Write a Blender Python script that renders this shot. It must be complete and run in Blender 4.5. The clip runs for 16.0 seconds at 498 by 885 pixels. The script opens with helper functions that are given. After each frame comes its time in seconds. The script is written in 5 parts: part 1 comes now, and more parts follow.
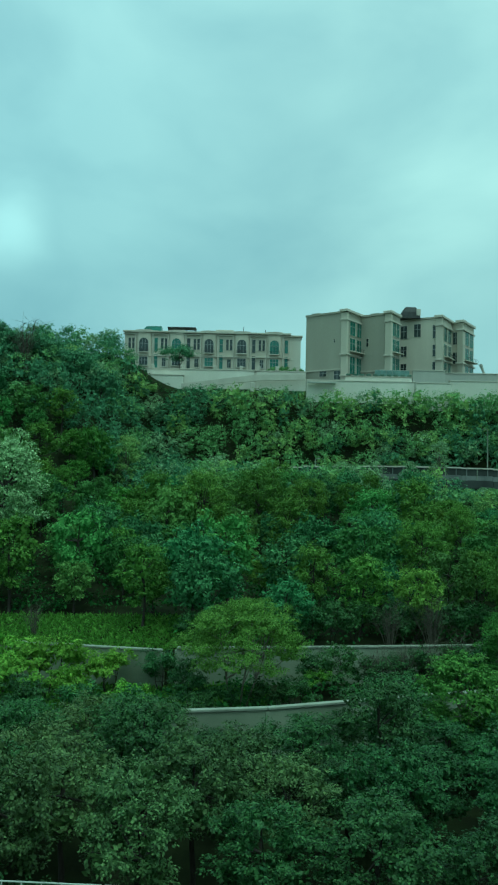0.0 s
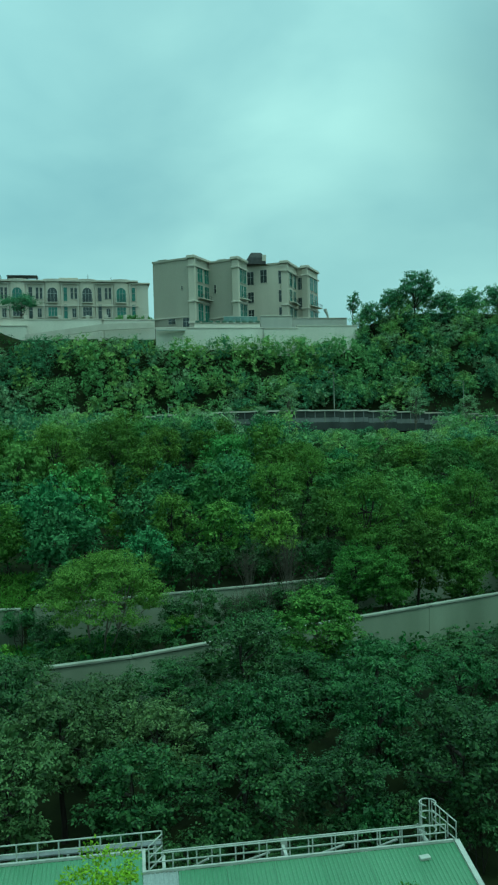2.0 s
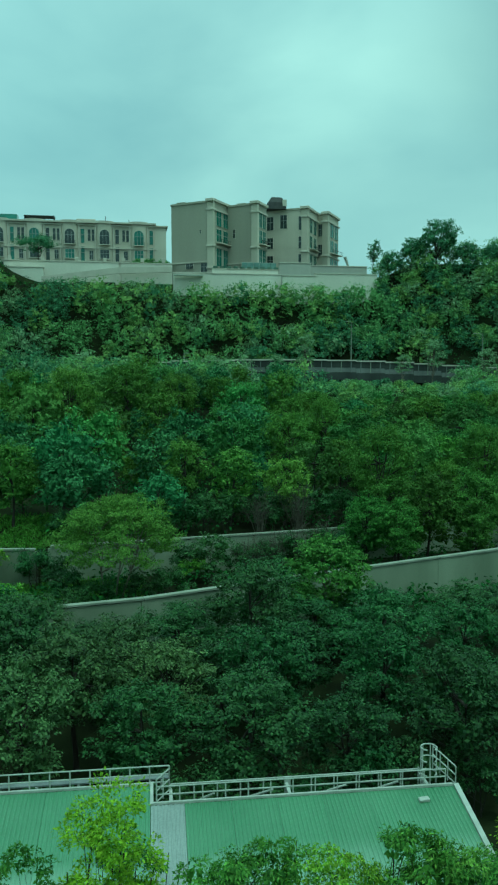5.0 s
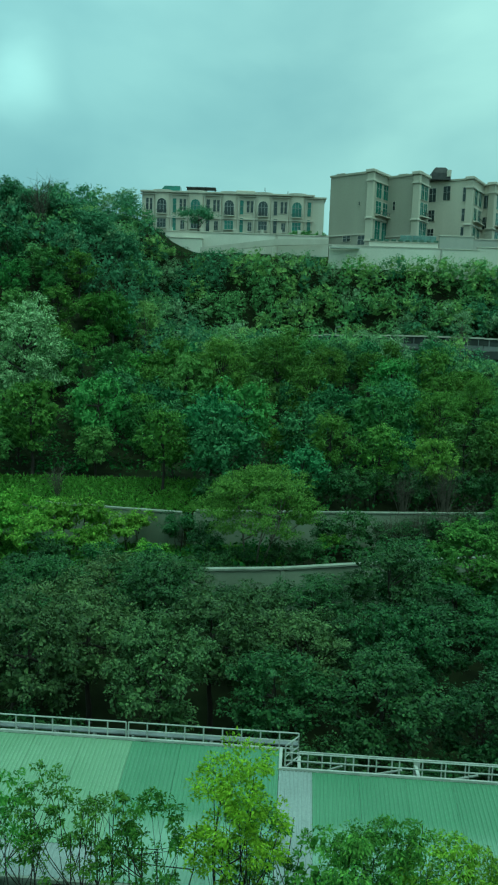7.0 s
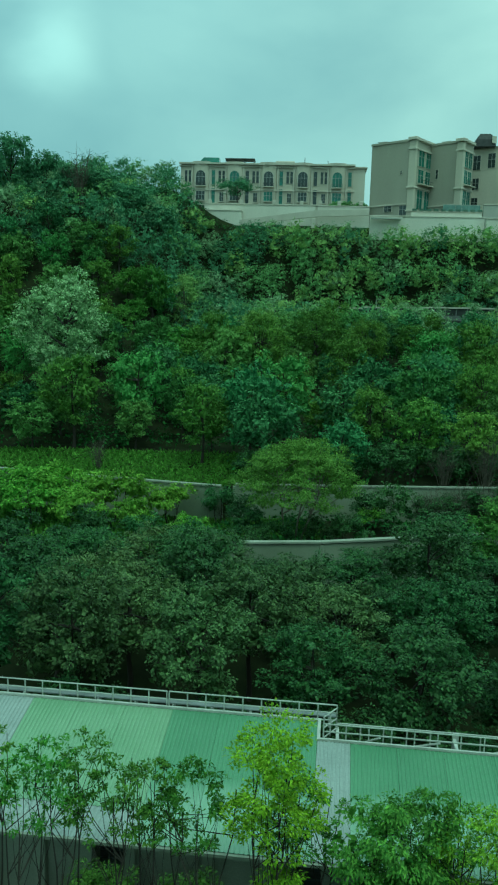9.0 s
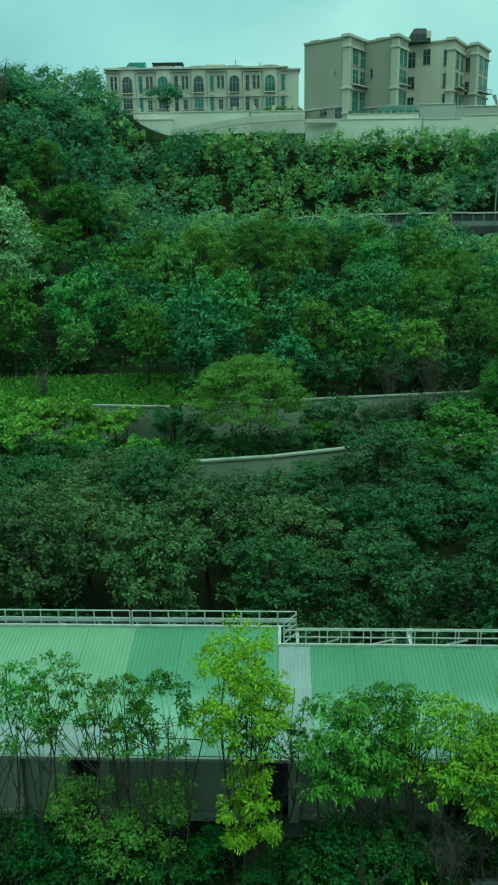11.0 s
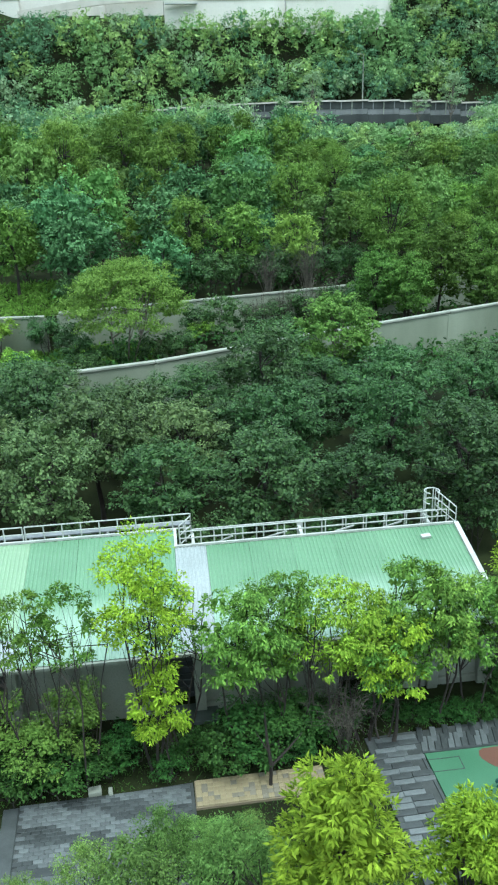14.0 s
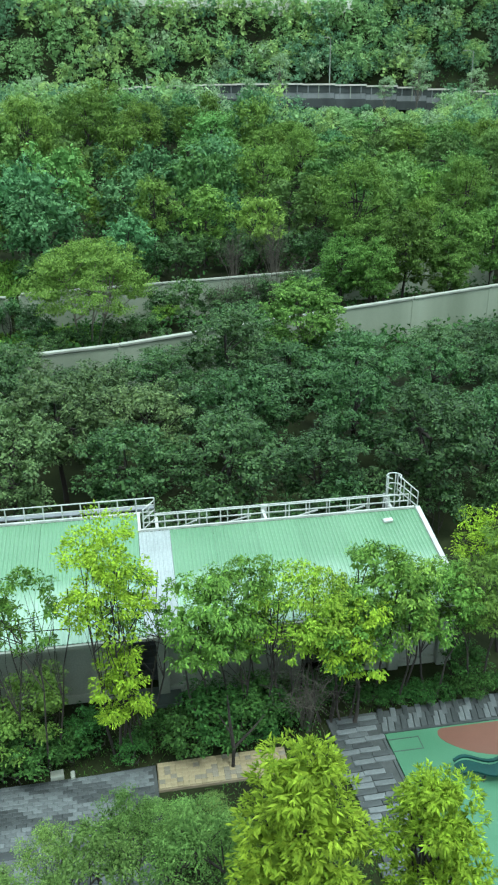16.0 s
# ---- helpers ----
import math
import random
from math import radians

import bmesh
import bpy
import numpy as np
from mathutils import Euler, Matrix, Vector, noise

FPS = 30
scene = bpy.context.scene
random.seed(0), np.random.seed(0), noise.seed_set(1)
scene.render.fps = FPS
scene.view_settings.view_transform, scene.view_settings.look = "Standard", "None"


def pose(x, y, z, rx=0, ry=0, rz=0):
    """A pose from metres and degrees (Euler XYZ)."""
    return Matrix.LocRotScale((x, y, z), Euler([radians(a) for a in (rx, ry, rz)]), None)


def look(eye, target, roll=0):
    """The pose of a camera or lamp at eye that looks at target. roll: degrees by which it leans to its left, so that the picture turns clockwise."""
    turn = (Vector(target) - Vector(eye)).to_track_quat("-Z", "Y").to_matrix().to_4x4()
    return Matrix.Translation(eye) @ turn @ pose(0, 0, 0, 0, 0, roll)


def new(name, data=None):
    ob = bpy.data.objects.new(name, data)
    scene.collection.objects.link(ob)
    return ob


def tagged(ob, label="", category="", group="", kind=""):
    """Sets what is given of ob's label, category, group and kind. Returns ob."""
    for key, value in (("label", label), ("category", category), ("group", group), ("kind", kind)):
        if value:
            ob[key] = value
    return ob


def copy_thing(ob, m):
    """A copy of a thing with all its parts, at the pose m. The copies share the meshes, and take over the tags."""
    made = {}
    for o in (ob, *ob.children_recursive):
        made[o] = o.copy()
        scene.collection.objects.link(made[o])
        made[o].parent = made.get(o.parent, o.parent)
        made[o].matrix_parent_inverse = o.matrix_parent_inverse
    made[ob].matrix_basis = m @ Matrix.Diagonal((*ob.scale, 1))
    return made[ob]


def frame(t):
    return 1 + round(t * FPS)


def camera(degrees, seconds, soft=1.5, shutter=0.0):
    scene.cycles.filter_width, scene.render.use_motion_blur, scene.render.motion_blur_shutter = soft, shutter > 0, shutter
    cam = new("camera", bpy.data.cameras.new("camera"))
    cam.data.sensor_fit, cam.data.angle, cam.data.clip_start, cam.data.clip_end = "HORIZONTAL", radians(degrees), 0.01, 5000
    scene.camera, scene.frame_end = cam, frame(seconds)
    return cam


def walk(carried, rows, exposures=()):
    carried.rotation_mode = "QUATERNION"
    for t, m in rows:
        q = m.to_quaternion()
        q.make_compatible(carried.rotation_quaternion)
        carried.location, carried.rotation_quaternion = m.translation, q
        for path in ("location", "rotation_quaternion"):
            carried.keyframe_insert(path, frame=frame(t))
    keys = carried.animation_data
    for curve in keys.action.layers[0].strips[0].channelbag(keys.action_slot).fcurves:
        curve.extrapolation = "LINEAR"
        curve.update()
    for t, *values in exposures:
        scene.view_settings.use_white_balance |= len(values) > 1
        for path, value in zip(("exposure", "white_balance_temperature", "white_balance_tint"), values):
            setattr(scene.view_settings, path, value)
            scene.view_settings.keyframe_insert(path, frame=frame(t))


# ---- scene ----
cam = camera(35.27, 16.0, 2.15)
PATH = [
    (0.0, pose(0, 0, 20, 92.51, -1.20, -0.05)),
    (0.5, pose(0, 0, 20, 91.33, -0.65, -4.44)),
    (1.0, pose(0, 0, 20, 90.17, 0.27, -7.99)),
    (1.5, pose(0, 0, 20, 89.29, 0.96, -9.87)),
    (2.0, pose(0, 0, 20, 88.71, 1.43, -10.72)),
    (2.5, pose(0, 0, 20, 88.48, 1.66, -11.15)),
    (3.0, pose(0, 0, 20, 88.09, 1.83, -11.74)),
    (3.2, pose(0, 0, 20, 87.90, 1.87, -12.02)),
    (5.3, pose(0, 0, 20, 84.73, -0.57, -8.56)),
    (5.5, pose(0, 0, 20, 84.67, -0.77, -7.60)),
    (6.0, pose(0, 0, 20, 84.20, -1.19, -4.69)),
    (6.5, pose(0, 0, 20, 83.49, -1.67, -1.26)),
    (7.0, pose(0, 0, 20, 82.83, -1.98, 1.35)),
    (7.5, pose(0, 0, 20, 82.48, -2.07, 2.48)),
    (8.0, pose(0, 0, 20, 82.09, -2.23, 3.50)),
    (8.2, pose(0, 0, 20, 81.93, -2.19, 3.83)),
    (10.3, pose(0, 0, 20, 77.35, -0.39, 3.19)),
    (10.5, pose(0, 0, 20, 76.66, -0.03, 2.17)),
    (11.0, pose(0, 0, 20, 74.84, 0.82, -0.17)),
    (11.5, pose(0, 0, 20, 72.11, 1.51, -3.43)),
    (12.0, pose(0, 0, 20, 69.34, 2.01, -6.78)),
    (12.5, pose(0, 0, 20, 68.12, 2.03, -8.24)),
    (13.0, pose(0, 0, 20, 67.65, 1.93, -8.94)),
    (13.5, pose(0, 0, 20, 67.55, 1.89, -9.22)),
    (14.0, pose(0, 0, 20, 67.57, 1.88, -9.36)),
    (14.5, pose(0, 0, 20, 67.69, 1.90, -9.45)),
    (15.0, pose(0, 0, 20, 67.80, 1.85, -9.55)),
    (15.5, pose(0, 0, 20, 67.06, 1.02, -10.28)),
    (16.0, pose(0, 0, 20, 66.39, 0.55, -11.62)),
]
EXPOSURES = [(0.0, -0.07, 4950, -46), (5.5, -0.08, 4950, -53), (8.2, -0.07, 5080, -51), (11.2, 0.17, 5220, -54), (11.5, 0.50, 5220, -50), (12.0, 1.01, 5230, -18), (12.5, 1.2, 5260, -6), (14.0, 1.3, 5480, -2), (16.0, 1.31, 5600, -4)]
walk(cam, PATH, EXPOSURES)

# ---------------------------------------------------------------- world and light
SUN_ELEV, SUN_ROT = 66.0, 150.0
world = bpy.data.worlds.new("overcast_sky")
scene.world = world
world.use_nodes = True
wn, wl = world.node_tree.nodes, world.node_tree.links
wn.clear()
w_out = wn.new("ShaderNodeOutputWorld")
w_bg = wn.new("ShaderNodeBackground")
w_sky = wn.new("ShaderNodeTexSky")
w_sky.sky_type, w_sky.sun_disc = "NISHITA", False
w_sky.sun_elevation, w_sky.sun_rotation = radians(SUN_ELEV), radians(SUN_ROT)
w_sky.air_density, w_sky.dust_density = 1.0, 3.0
w_scale = wn.new("ShaderNodeVectorMath")
w_scale.operation = "SCALE"
w_scale.inputs["Scale"].default_value = 0.09
wl.new(w_sky.outputs[0], w_scale.inputs[0])
w_tc = wn.new("ShaderNodeTexCoord")
w_map = wn.new("ShaderNodeMapping")
w_map.inputs["Scale"].default_value = (1.0, 1.0, 1.7)
w_map.inputs["Rotation"].default_value = (0, 0, 0.4)
w_map.inputs["Location"].default_value = (0.35, 0.2, 0.1)
wl.new(w_tc.outputs["Generated"], w_map.inputs[0])
w_n1 = wn.new("ShaderNodeTexNoise")
w_n1.inputs["Scale"].default_value, w_n1.inputs["Detail"].default_value = 3.4, 5.0
w_n1.inputs["Roughness"].default_value, w_n1.inputs["Distortion"].default_value = 0.45, 0.25
wl.new(w_map.outputs[0], w_n1.inputs["Vector"])
w_ramp = wn.new("ShaderNodeValToRGB")
w_ramp.color_ramp.elements[0].position, w_ramp.color_ramp.elements[0].color = 0.34, (0.70, 0.755, 0.815, 1)
w_ramp.color_ramp.elements[1].position, w_ramp.color_ramp.elements[1].color = 0.66, (1.0, 1.01, 1.02, 1)
wl.new(w_n1.outputs[0], w_ramp.inputs[0])
w_mix = wn.new("ShaderNodeMix")
w_mix.data_type = "RGBA"
w_mix.inputs[0].default_value = 0.9
wl.new(w_scale.outputs[0], w_mix.inputs[6])
wl.new(w_ramp.outputs[0], w_mix.inputs[7])
w_sep = wn.new("ShaderNodeSeparateXYZ")
wl.new(w_tc.outputs["Generated"], w_sep.inputs[0])
w_grad = wn.new("ShaderNodeValToRGB")
w_grad.color_ramp.elements[0].position, w_grad.color_ramp.elements[0].color = 0.05, (0.74, 0.82, 0.86, 1)
w_grad.color_ramp.elements[1].position, w_grad.color_ramp.elements[1].color = 0.5, (1.08, 1.11, 1.12, 1)
for w_at, w_val in ((0.74, 1.38), (0.9, 2.05)):
    w_grad.color_ramp.elements.new(w_at).color = (w_val, w_val, w_val * 0.98, 1)
wl.new(w_sep.outputs[2], w_grad.inputs[0])
w_mul = wn.new("ShaderNodeMix")
w_mul.data_type, w_mul.blend_type = "RGBA", "MULTIPLY"
w_mul.inputs[0].default_value = 1.0
wl.new(w_mix.outputs[2], w_mul.inputs[6])
wl.new(w_grad.outputs[0], w_mul.inputs[7])


def cloud_zone(below, way, inner, outer, colour):
    """Tints the cloud cover softly round one direction of the sky."""
    far = wn.new("ShaderNodeVectorMath")
    far.operation = "DISTANCE"
    far.inputs[1].default_value = way
    wobble = wn.new("ShaderNodeVectorMath")
    wobble.operation = "MULTIPLY_ADD"
    wobble.inputs[1].default_value = (0.22, 0.22, 0.22)
    wl.new(w_n1.outputs["Color"], wobble.inputs[0])
    wl.new(w_tc.outputs["Generated"], wobble.inputs[2])
    wl.new(wobble.outputs[0], far.inputs[0])
    edge = wn.new("ShaderNodeMapRange")
    edge.interpolation_type = "SMOOTHSTEP"
    edge.inputs["From Min"].default_value, edge.inputs["From Max"].default_value = outer, inner
    wl.new(far.outputs["Value"], edge.inputs[0])
    tint = wn.new("ShaderNodeMix")
    tint.data_type, tint.blend_type = "RGBA", "MULTIPLY"
    tint.inputs[7].default_value = (*colour, 1)
    wl.new(edge.outputs[0], tint.inputs[0])
    wl.new(below, tint.inputs[6])
    return tint.outputs[2]


w_last = cloud_zone(w_mul.outputs[2], (-0.19, 1.01, 0.49), 0.0, 0.6, (0.78, 0.85, 0.92))
w_last = cloud_zone(w_last, (-0.175, 1.03, 0.385), 0.0, 0.09, (1.6, 1.5, 1.4))
w_last = cloud_zone(w_last, (0.59, 0.90, 0.49), 0.02, 0.22, (0.72, 0.76, 0.78))
w_last = cloud_zone(w_last, (0.37, 0.99, 0.50), 0.02, 0.24, (1.13, 1.12, 1.1))
wl.new(w_last, w_bg.inputs["Color"])
w_bg.inputs["Strength"].default_value = 0.8
wl.new(w_bg.outputs[0], w_out.inputs[0])

sun = new("sun", bpy.data.lights.new("sun", "SUN"))
sun.data.energy, sun.data.angle, sun.data.color = 0.8, radians(12), (1.0, 0.97, 0.92)
sun.matrix_basis = look((0, 0, 0), (-math.sin(radians(SUN_ROT)) * math.cos(radians(SUN_ELEV)), -math.cos(radians(SUN_ROT)) * math.cos(radians(SUN_ELEV)), -math.sin(radians(SUN_ELEV))))


# ---------------------------------------------------------------- materials
def base_material(name):
    m = bpy.data.materials.new(name)
    m.use_nodes = True
    n, l = m.node_tree.nodes, m.node_tree.links
    n.clear()
    out, bsdf = n.new("ShaderNodeOutputMaterial"), n.new("ShaderNodeBsdfPrincipled")
    l.new(bsdf.outputs[0], out.inputs[0])
    return m, n, l, out, bsdf


def noise_node(n, l, scale, detail=4.0, coord="Object", stretch=None):
    tc, tx = n.new("ShaderNodeTexCoord"), n.new("ShaderNodeTexNoise")
    tx.inputs["Scale"].default_value, tx.inputs["Detail"].default_value = scale, detail
    if stretch:
        mp = n.new("ShaderNodeMapping")
        mp.inputs["Scale"].default_value = stretch
        l.new(tc.outputs[coord], mp.inputs[0])
        l.new(mp.outputs[0], tx.inputs["Vector"])
    else:
        l.new(tc.outputs[coord], tx.inputs["Vector"])
    return tx


def ramp(n, l, source, stops):
    r = n.new("ShaderNodeValToRGB")
    e = r.color_ramp.elements
    while len(e) < len(stops):
        e.new(0.5)
    for k, (p, c) in enumerate(stops):
        e[k].position, e[k].color = p, (*c, 1)
    l.new(source, r.inputs[0])
    return r


def surface(name, dark, light, scale=1.5, rough=0.75, metal=0.0, bump=0.15, fine=25.0, streak=False, per_piece=0.0, spec=0.4, low_tint=None):
    """A weathered surface: stains at one scale, grain at a finer one, relief from the grain."""
    m, n, l, out, b = base_material(name)
    big = noise_node(n, l, scale, 5.0, stretch=(1, 1, 0.18) if streak else None)
    col = ramp(n, l, big.outputs[0], [(0.3, dark), (0.7, light)])
    grain = noise_node(n, l, fine, 3.0)
    g = ramp(n, l, grain.outputs[0], [(0.25, (0.78, 0.78, 0.78)), (0.75, (1.1, 1.1, 1.1))])
    mul = n.new("ShaderNodeMix")
    mul.data_type, mul.blend_type = "RGBA", "MULTIPLY"
    mul.inputs[0].default_value = 0.8 if fine > 5 else 0.3
    l.new(col.outputs[0], mul.inputs[6])
    l.new(g.outputs[0], mul.inputs[7])
    last = mul.outputs[2]
    if low_tint:
        # paler tint on the lower part of the slope, with a ragged edge
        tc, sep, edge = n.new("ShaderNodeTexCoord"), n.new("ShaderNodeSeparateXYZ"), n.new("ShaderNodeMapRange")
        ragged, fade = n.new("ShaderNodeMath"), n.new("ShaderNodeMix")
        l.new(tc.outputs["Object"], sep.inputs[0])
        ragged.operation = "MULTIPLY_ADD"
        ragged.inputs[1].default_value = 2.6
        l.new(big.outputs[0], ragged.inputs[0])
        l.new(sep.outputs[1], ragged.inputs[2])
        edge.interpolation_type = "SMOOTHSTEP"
        edge.inputs["From Min"].default_value, edge.inputs["From Max"].default_value = low_tint[0] + 0.9, low_tint[0] - 0.9
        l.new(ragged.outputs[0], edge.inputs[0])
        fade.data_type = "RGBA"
        fade.inputs[7].default_value = (*low_tint[1], 1)
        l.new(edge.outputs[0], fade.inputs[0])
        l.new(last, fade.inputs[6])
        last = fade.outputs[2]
    if per_piece:
        info = n.new("ShaderNodeObjectInfo")
        hsv = n.new("ShaderNodeHueSaturation")
        mr = n.new("ShaderNodeMapRange")
        mr.inputs["To Min"].default_value, mr.inputs["To Max"].default_value = 1 - per_piece, 1 + per_piece
        l.new(info.outputs["Random"], mr.inputs[0])
        l.new(mr.outputs[0], hsv.inputs["Value"])
        l.new(last, hsv.inputs["Color"])
        last = hsv.outputs[0]
    l.new(last, b.inputs["Base Color"])
    b.inputs["Roughness"].default_value, b.inputs["Metallic"].default_value = rough, metal
    b.inputs["Specular IOR Level"].default_value = spec
    if bump:
        bp = n.new("ShaderNodeBump")
        bp.inputs["Strength"].default_value, bp.inputs["Distance"].default_value = bump, 0.02
        l.new(grain.outputs[0], bp.inputs["Height"])
        l.new(bp.outputs[0], b.inputs["Normal"])
    return m


def leaf_material(name, dark, light, rough=0.6, glow=0.2, tree_spread=0.14, spec=0.08, fleck_scale=4.0, fleck_deep=0.6):
    """Leaves: the colour runs from leaf to leaf and from tree to tree, and light comes through them."""
    m, n, l, out, b = base_material(name)
    geo, info = n.new("ShaderNodeNewGeometry"), n.new("ShaderNodeObjectInfo")
    col = ramp(n, l, geo.outputs["Random Per Island"], [(0.0, dark), (0.75, light), (1.0, tuple(min(1, c * 1.25) for c in light))])
    hsv = n.new("ShaderNodeHueSaturation")
    v, h = n.new("ShaderNodeMapRange"), n.new("ShaderNodeMapRange")
    v.inputs["To Min"].default_value, v.inputs["To Max"].default_value = 1 - tree_spread * 2, 1 + tree_spread * 2
    h.inputs["To Min"].default_value, h.inputs["To Max"].default_value = 0.5 - tree_spread * 0.10, 0.5 + tree_spread * 0.06
    l.new(info.outputs["Random"], v.inputs[0])
    spin, wrap = n.new("ShaderNodeMath"), n.new("ShaderNodeMath")
    spin.operation, wrap.operation = "MULTIPLY", "FRACT"
    spin.inputs[1].default_value = 7.31
    l.new(info.outputs["Random"], spin.inputs[0])
    l.new(spin.outputs[0], wrap.inputs[0])
    l.new(wrap.outputs[0], h.inputs[0])
    l.new(v.outputs[0], hsv.inputs["Value"])
    l.new(h.outputs[0], hsv.inputs["Hue"])
    fleck = noise_node(n, l, fleck_scale, 3.0)
    spots = ramp(n, l, fleck.outputs[0], [(0.34, (fleck_deep,) * 3), (0.66, (1.8 - fleck_deep,) * 3)])
    mul = n.new("ShaderNodeMix")
    mul.data_type, mul.blend_type = "RGBA", "MULTIPLY"
    mul.inputs[0].default_value = 1.0
    l.new(col.outputs[0], mul.inputs[6])
    l.new(spots.outputs[0], mul.inputs[7])
    l.new(mul.outputs[2], hsv.inputs["Color"])
    bp = n.new("ShaderNodeBump")
    bp.inputs["Strength"].default_value, bp.inputs["Distance"].default_value = 0.35, 0.2
    l.new(fleck.outputs[0], bp.inputs["Height"])
    l.new(bp.outputs[0], b.inputs["Normal"])
    l.new(hsv.outputs[0], b.inputs["Base Color"])
    b.inputs["Roughness"].default_value = rough
    b.inputs["Specular IOR Level"].default_value = spec
    tr, mix = n.new("ShaderNodeBsdfTranslucent"), n.new("ShaderNodeMixShader")
    l.new(hsv.outputs[0], tr.inputs["Color"])
    mix.inputs[0].default_value = glow
    l.new(b.outputs[0], mix.inputs[1])
    l.new(tr.outputs[0], mix.inputs[2])
    l.new(mix.outputs[0], out.inputs[0])
    return m


def glass_material(name, tint, rough=0.08):
    m, n, l, out, b = base_material(name)
    tx = noise_node(n, l, 0.6, 2.0)
    col = ramp(n, l, tx.outputs[0], [(0.3, tuple(c * 0.6 for c in tint)), (0.7, tint)])
    l.new(col.outputs[0], b.inputs["Base Color"])
    b.inputs["Roughness"].default_value = rough
    b.inputs["Specular IOR Level"].default_value = 0.6
    return m


# ---------------------------------------------------------------- helpers for shapes
class Shape:
    """Gathers boxes, tubes and plates into one mesh."""

    def __init__(self):
        self.v, self.f = [], []

    def raw(self, verts, faces):
        k = len(self.v)
        self.v += [tuple(p) for p in verts]
        self.f += [tuple(i + k for i in q) for q in faces]
        return self

    def box(self, c, s, rz=0.0, rx=0.0, chamfer=0.0):
        """A box with centre c and full sizes s, turned about z (degrees) and tilted about its own x; its upright edges may be chamfered."""
        hx, hy, hz = s[0] / 2, s[1] / 2, s[2] / 2
        m = Matrix.Translation(c) @ pose(0, 0, 0, rx, 0, rz)
        if chamfer:
            k = min(chamfer, hx * 0.6, hy * 0.6, hz * 0.6)
            ring = [(hx, hy - k), (hx - k, hy), (k - hx, hy), (-hx, hy - k), (-hx, k - hy), (k - hx, -hy), (hx - k, -hy), (hx, k - hy)]
            small = [(x * (hx - k) / hx, y * (hy - k) / hy) for x, y in ring]
            vs = [(x, y, -hz) for x, y in ring] + [(x, y, hz - k) for x, y in ring] + [(x, y, hz) for x, y in small]
            fs = [(i, (i + 1) % 8, 8 + (i + 1) % 8, 8 + i) for i in range(8)] + [(8 + i, 8 + (i + 1) % 8, 16 + (i + 1) % 8, 16 + i) for i in range(8)]
            fs += [tuple(range(16, 24)), tuple(range(7, -1, -1))]
        else:
            vs = [(x, y, z) for z in (-hz, hz) for x, y in ((-hx, -hy), (hx, -hy), (hx, hy), (-hx, hy))]
            fs = [(3, 2, 1, 0), (4, 5, 6, 7), (0, 1, 5, 4), (1, 2, 6, 5), (2, 3, 7, 6), (3, 0, 4, 7)]
        return self.raw([m @ Vector(p) for p in vs], fs)

    def tube(self, pts, radii, sides=7):
        pts = [Vector(p) for p in pts]
        if not isinstance(radii, (list, tuple)):
            radii = [radii] * len(pts)
        k = len(self.v)
        for i, p in enumerate(pts):
            d = (pts[min(i + 1, len(pts) - 1)] - pts[max(i - 1, 0)]).normalized()
            a = d.cross(Vector((0, 0, 1)))
            a = a.normalized() if a.length > 1e-3 else Vector((1, 0, 0))
            b = d.cross(a)
            for j in range(sides):
                t = 2 * math.pi * j / sides
                self.v.append(tuple(p + (a * math.cos(t) + b * math.sin(t)) * radii[i]))
        for i in range(len(pts) - 1):
            for j in range(sides):
                q = (j + 1) % sides
                self.f.append((k + i * sides + j, k + i * sides + q, k + (i + 1) * sides + q, k + (i + 1) * sides + j))
        self.f.append(tuple(k + j for j in range(sides)))
        e = k + (len(pts) - 1) * sides
        self.f.append(tuple(e + j for j in reversed(range(sides))))
        return self

    def prism(self, outline, z0, z1):
        n = len(outline)
        vs = [(x, y, z0) for x, y in outline] + [(x, y, z1) for x, y in outline]
        fs = [(i, (i + 1) % n, n + (i + 1) % n, n + i) for i in range(n)] + [tuple(range(n, 2 * n)), tuple(range(n - 1, -1, -1))]
        return self.raw(vs, fs)

    def mesh(self, name, material, smooth=False):
        me = bpy.data.meshes.new(name)
        me.from_pydata(self.v, [], self.f)
        me.materials.append(material)
        if smooth:
            me.polygons.foreach_set("use_smooth", [True] * len(me.polygons))
        me.update()
        return me


def part(name, shape, material, parent, label="", smooth=False):
    """One mesh object under a thing or under a part."""
    ob = new(name, shape.mesh(name, material, smooth))
    ob.parent = parent
    return tagged(ob, label)


def thing(name, at=(0, 0, 0), label="", category="", group="", kind="", rz=0.0):
    ob = new(name)
    ob.matrix_basis = pose(*at, 0, 0, rz)
    return tagged(ob, label, category, group, kind)


def solid(name, shape, material, label="", category="", kind="", smooth=False):
    return tagged(new(name, shape.mesh(name, material, smooth)), label, category, "", kind)


# ---------------------------------------------------------------- the lie of the land
PROFILE_Y = (-3000, 75.8, 76.8, 90, 110, 140, 163, 182, 196, 204, 300, 420, 900, 4000)
PROFILE_Z = (0.0, 0.0, 3.2, 4.4, 6.5, 10.5, 13.5, 18.5, 36.5, 43.0, 44.0, 30.0, 5.0, 0.0)
WALL_X = (-70, -25.1, -12.5, -7.2, -6.9, 6.8, 20.9, 46, 90)
WALL_Y = (86, 77.3, 75.2, 74.5, 75.6, 77.2, 79.2, 84, 90)


def step01(a, b, x):
    t = np.clip((x - a) / (b - a), 0, 1)
    return t * t * (3 - 2 * t)


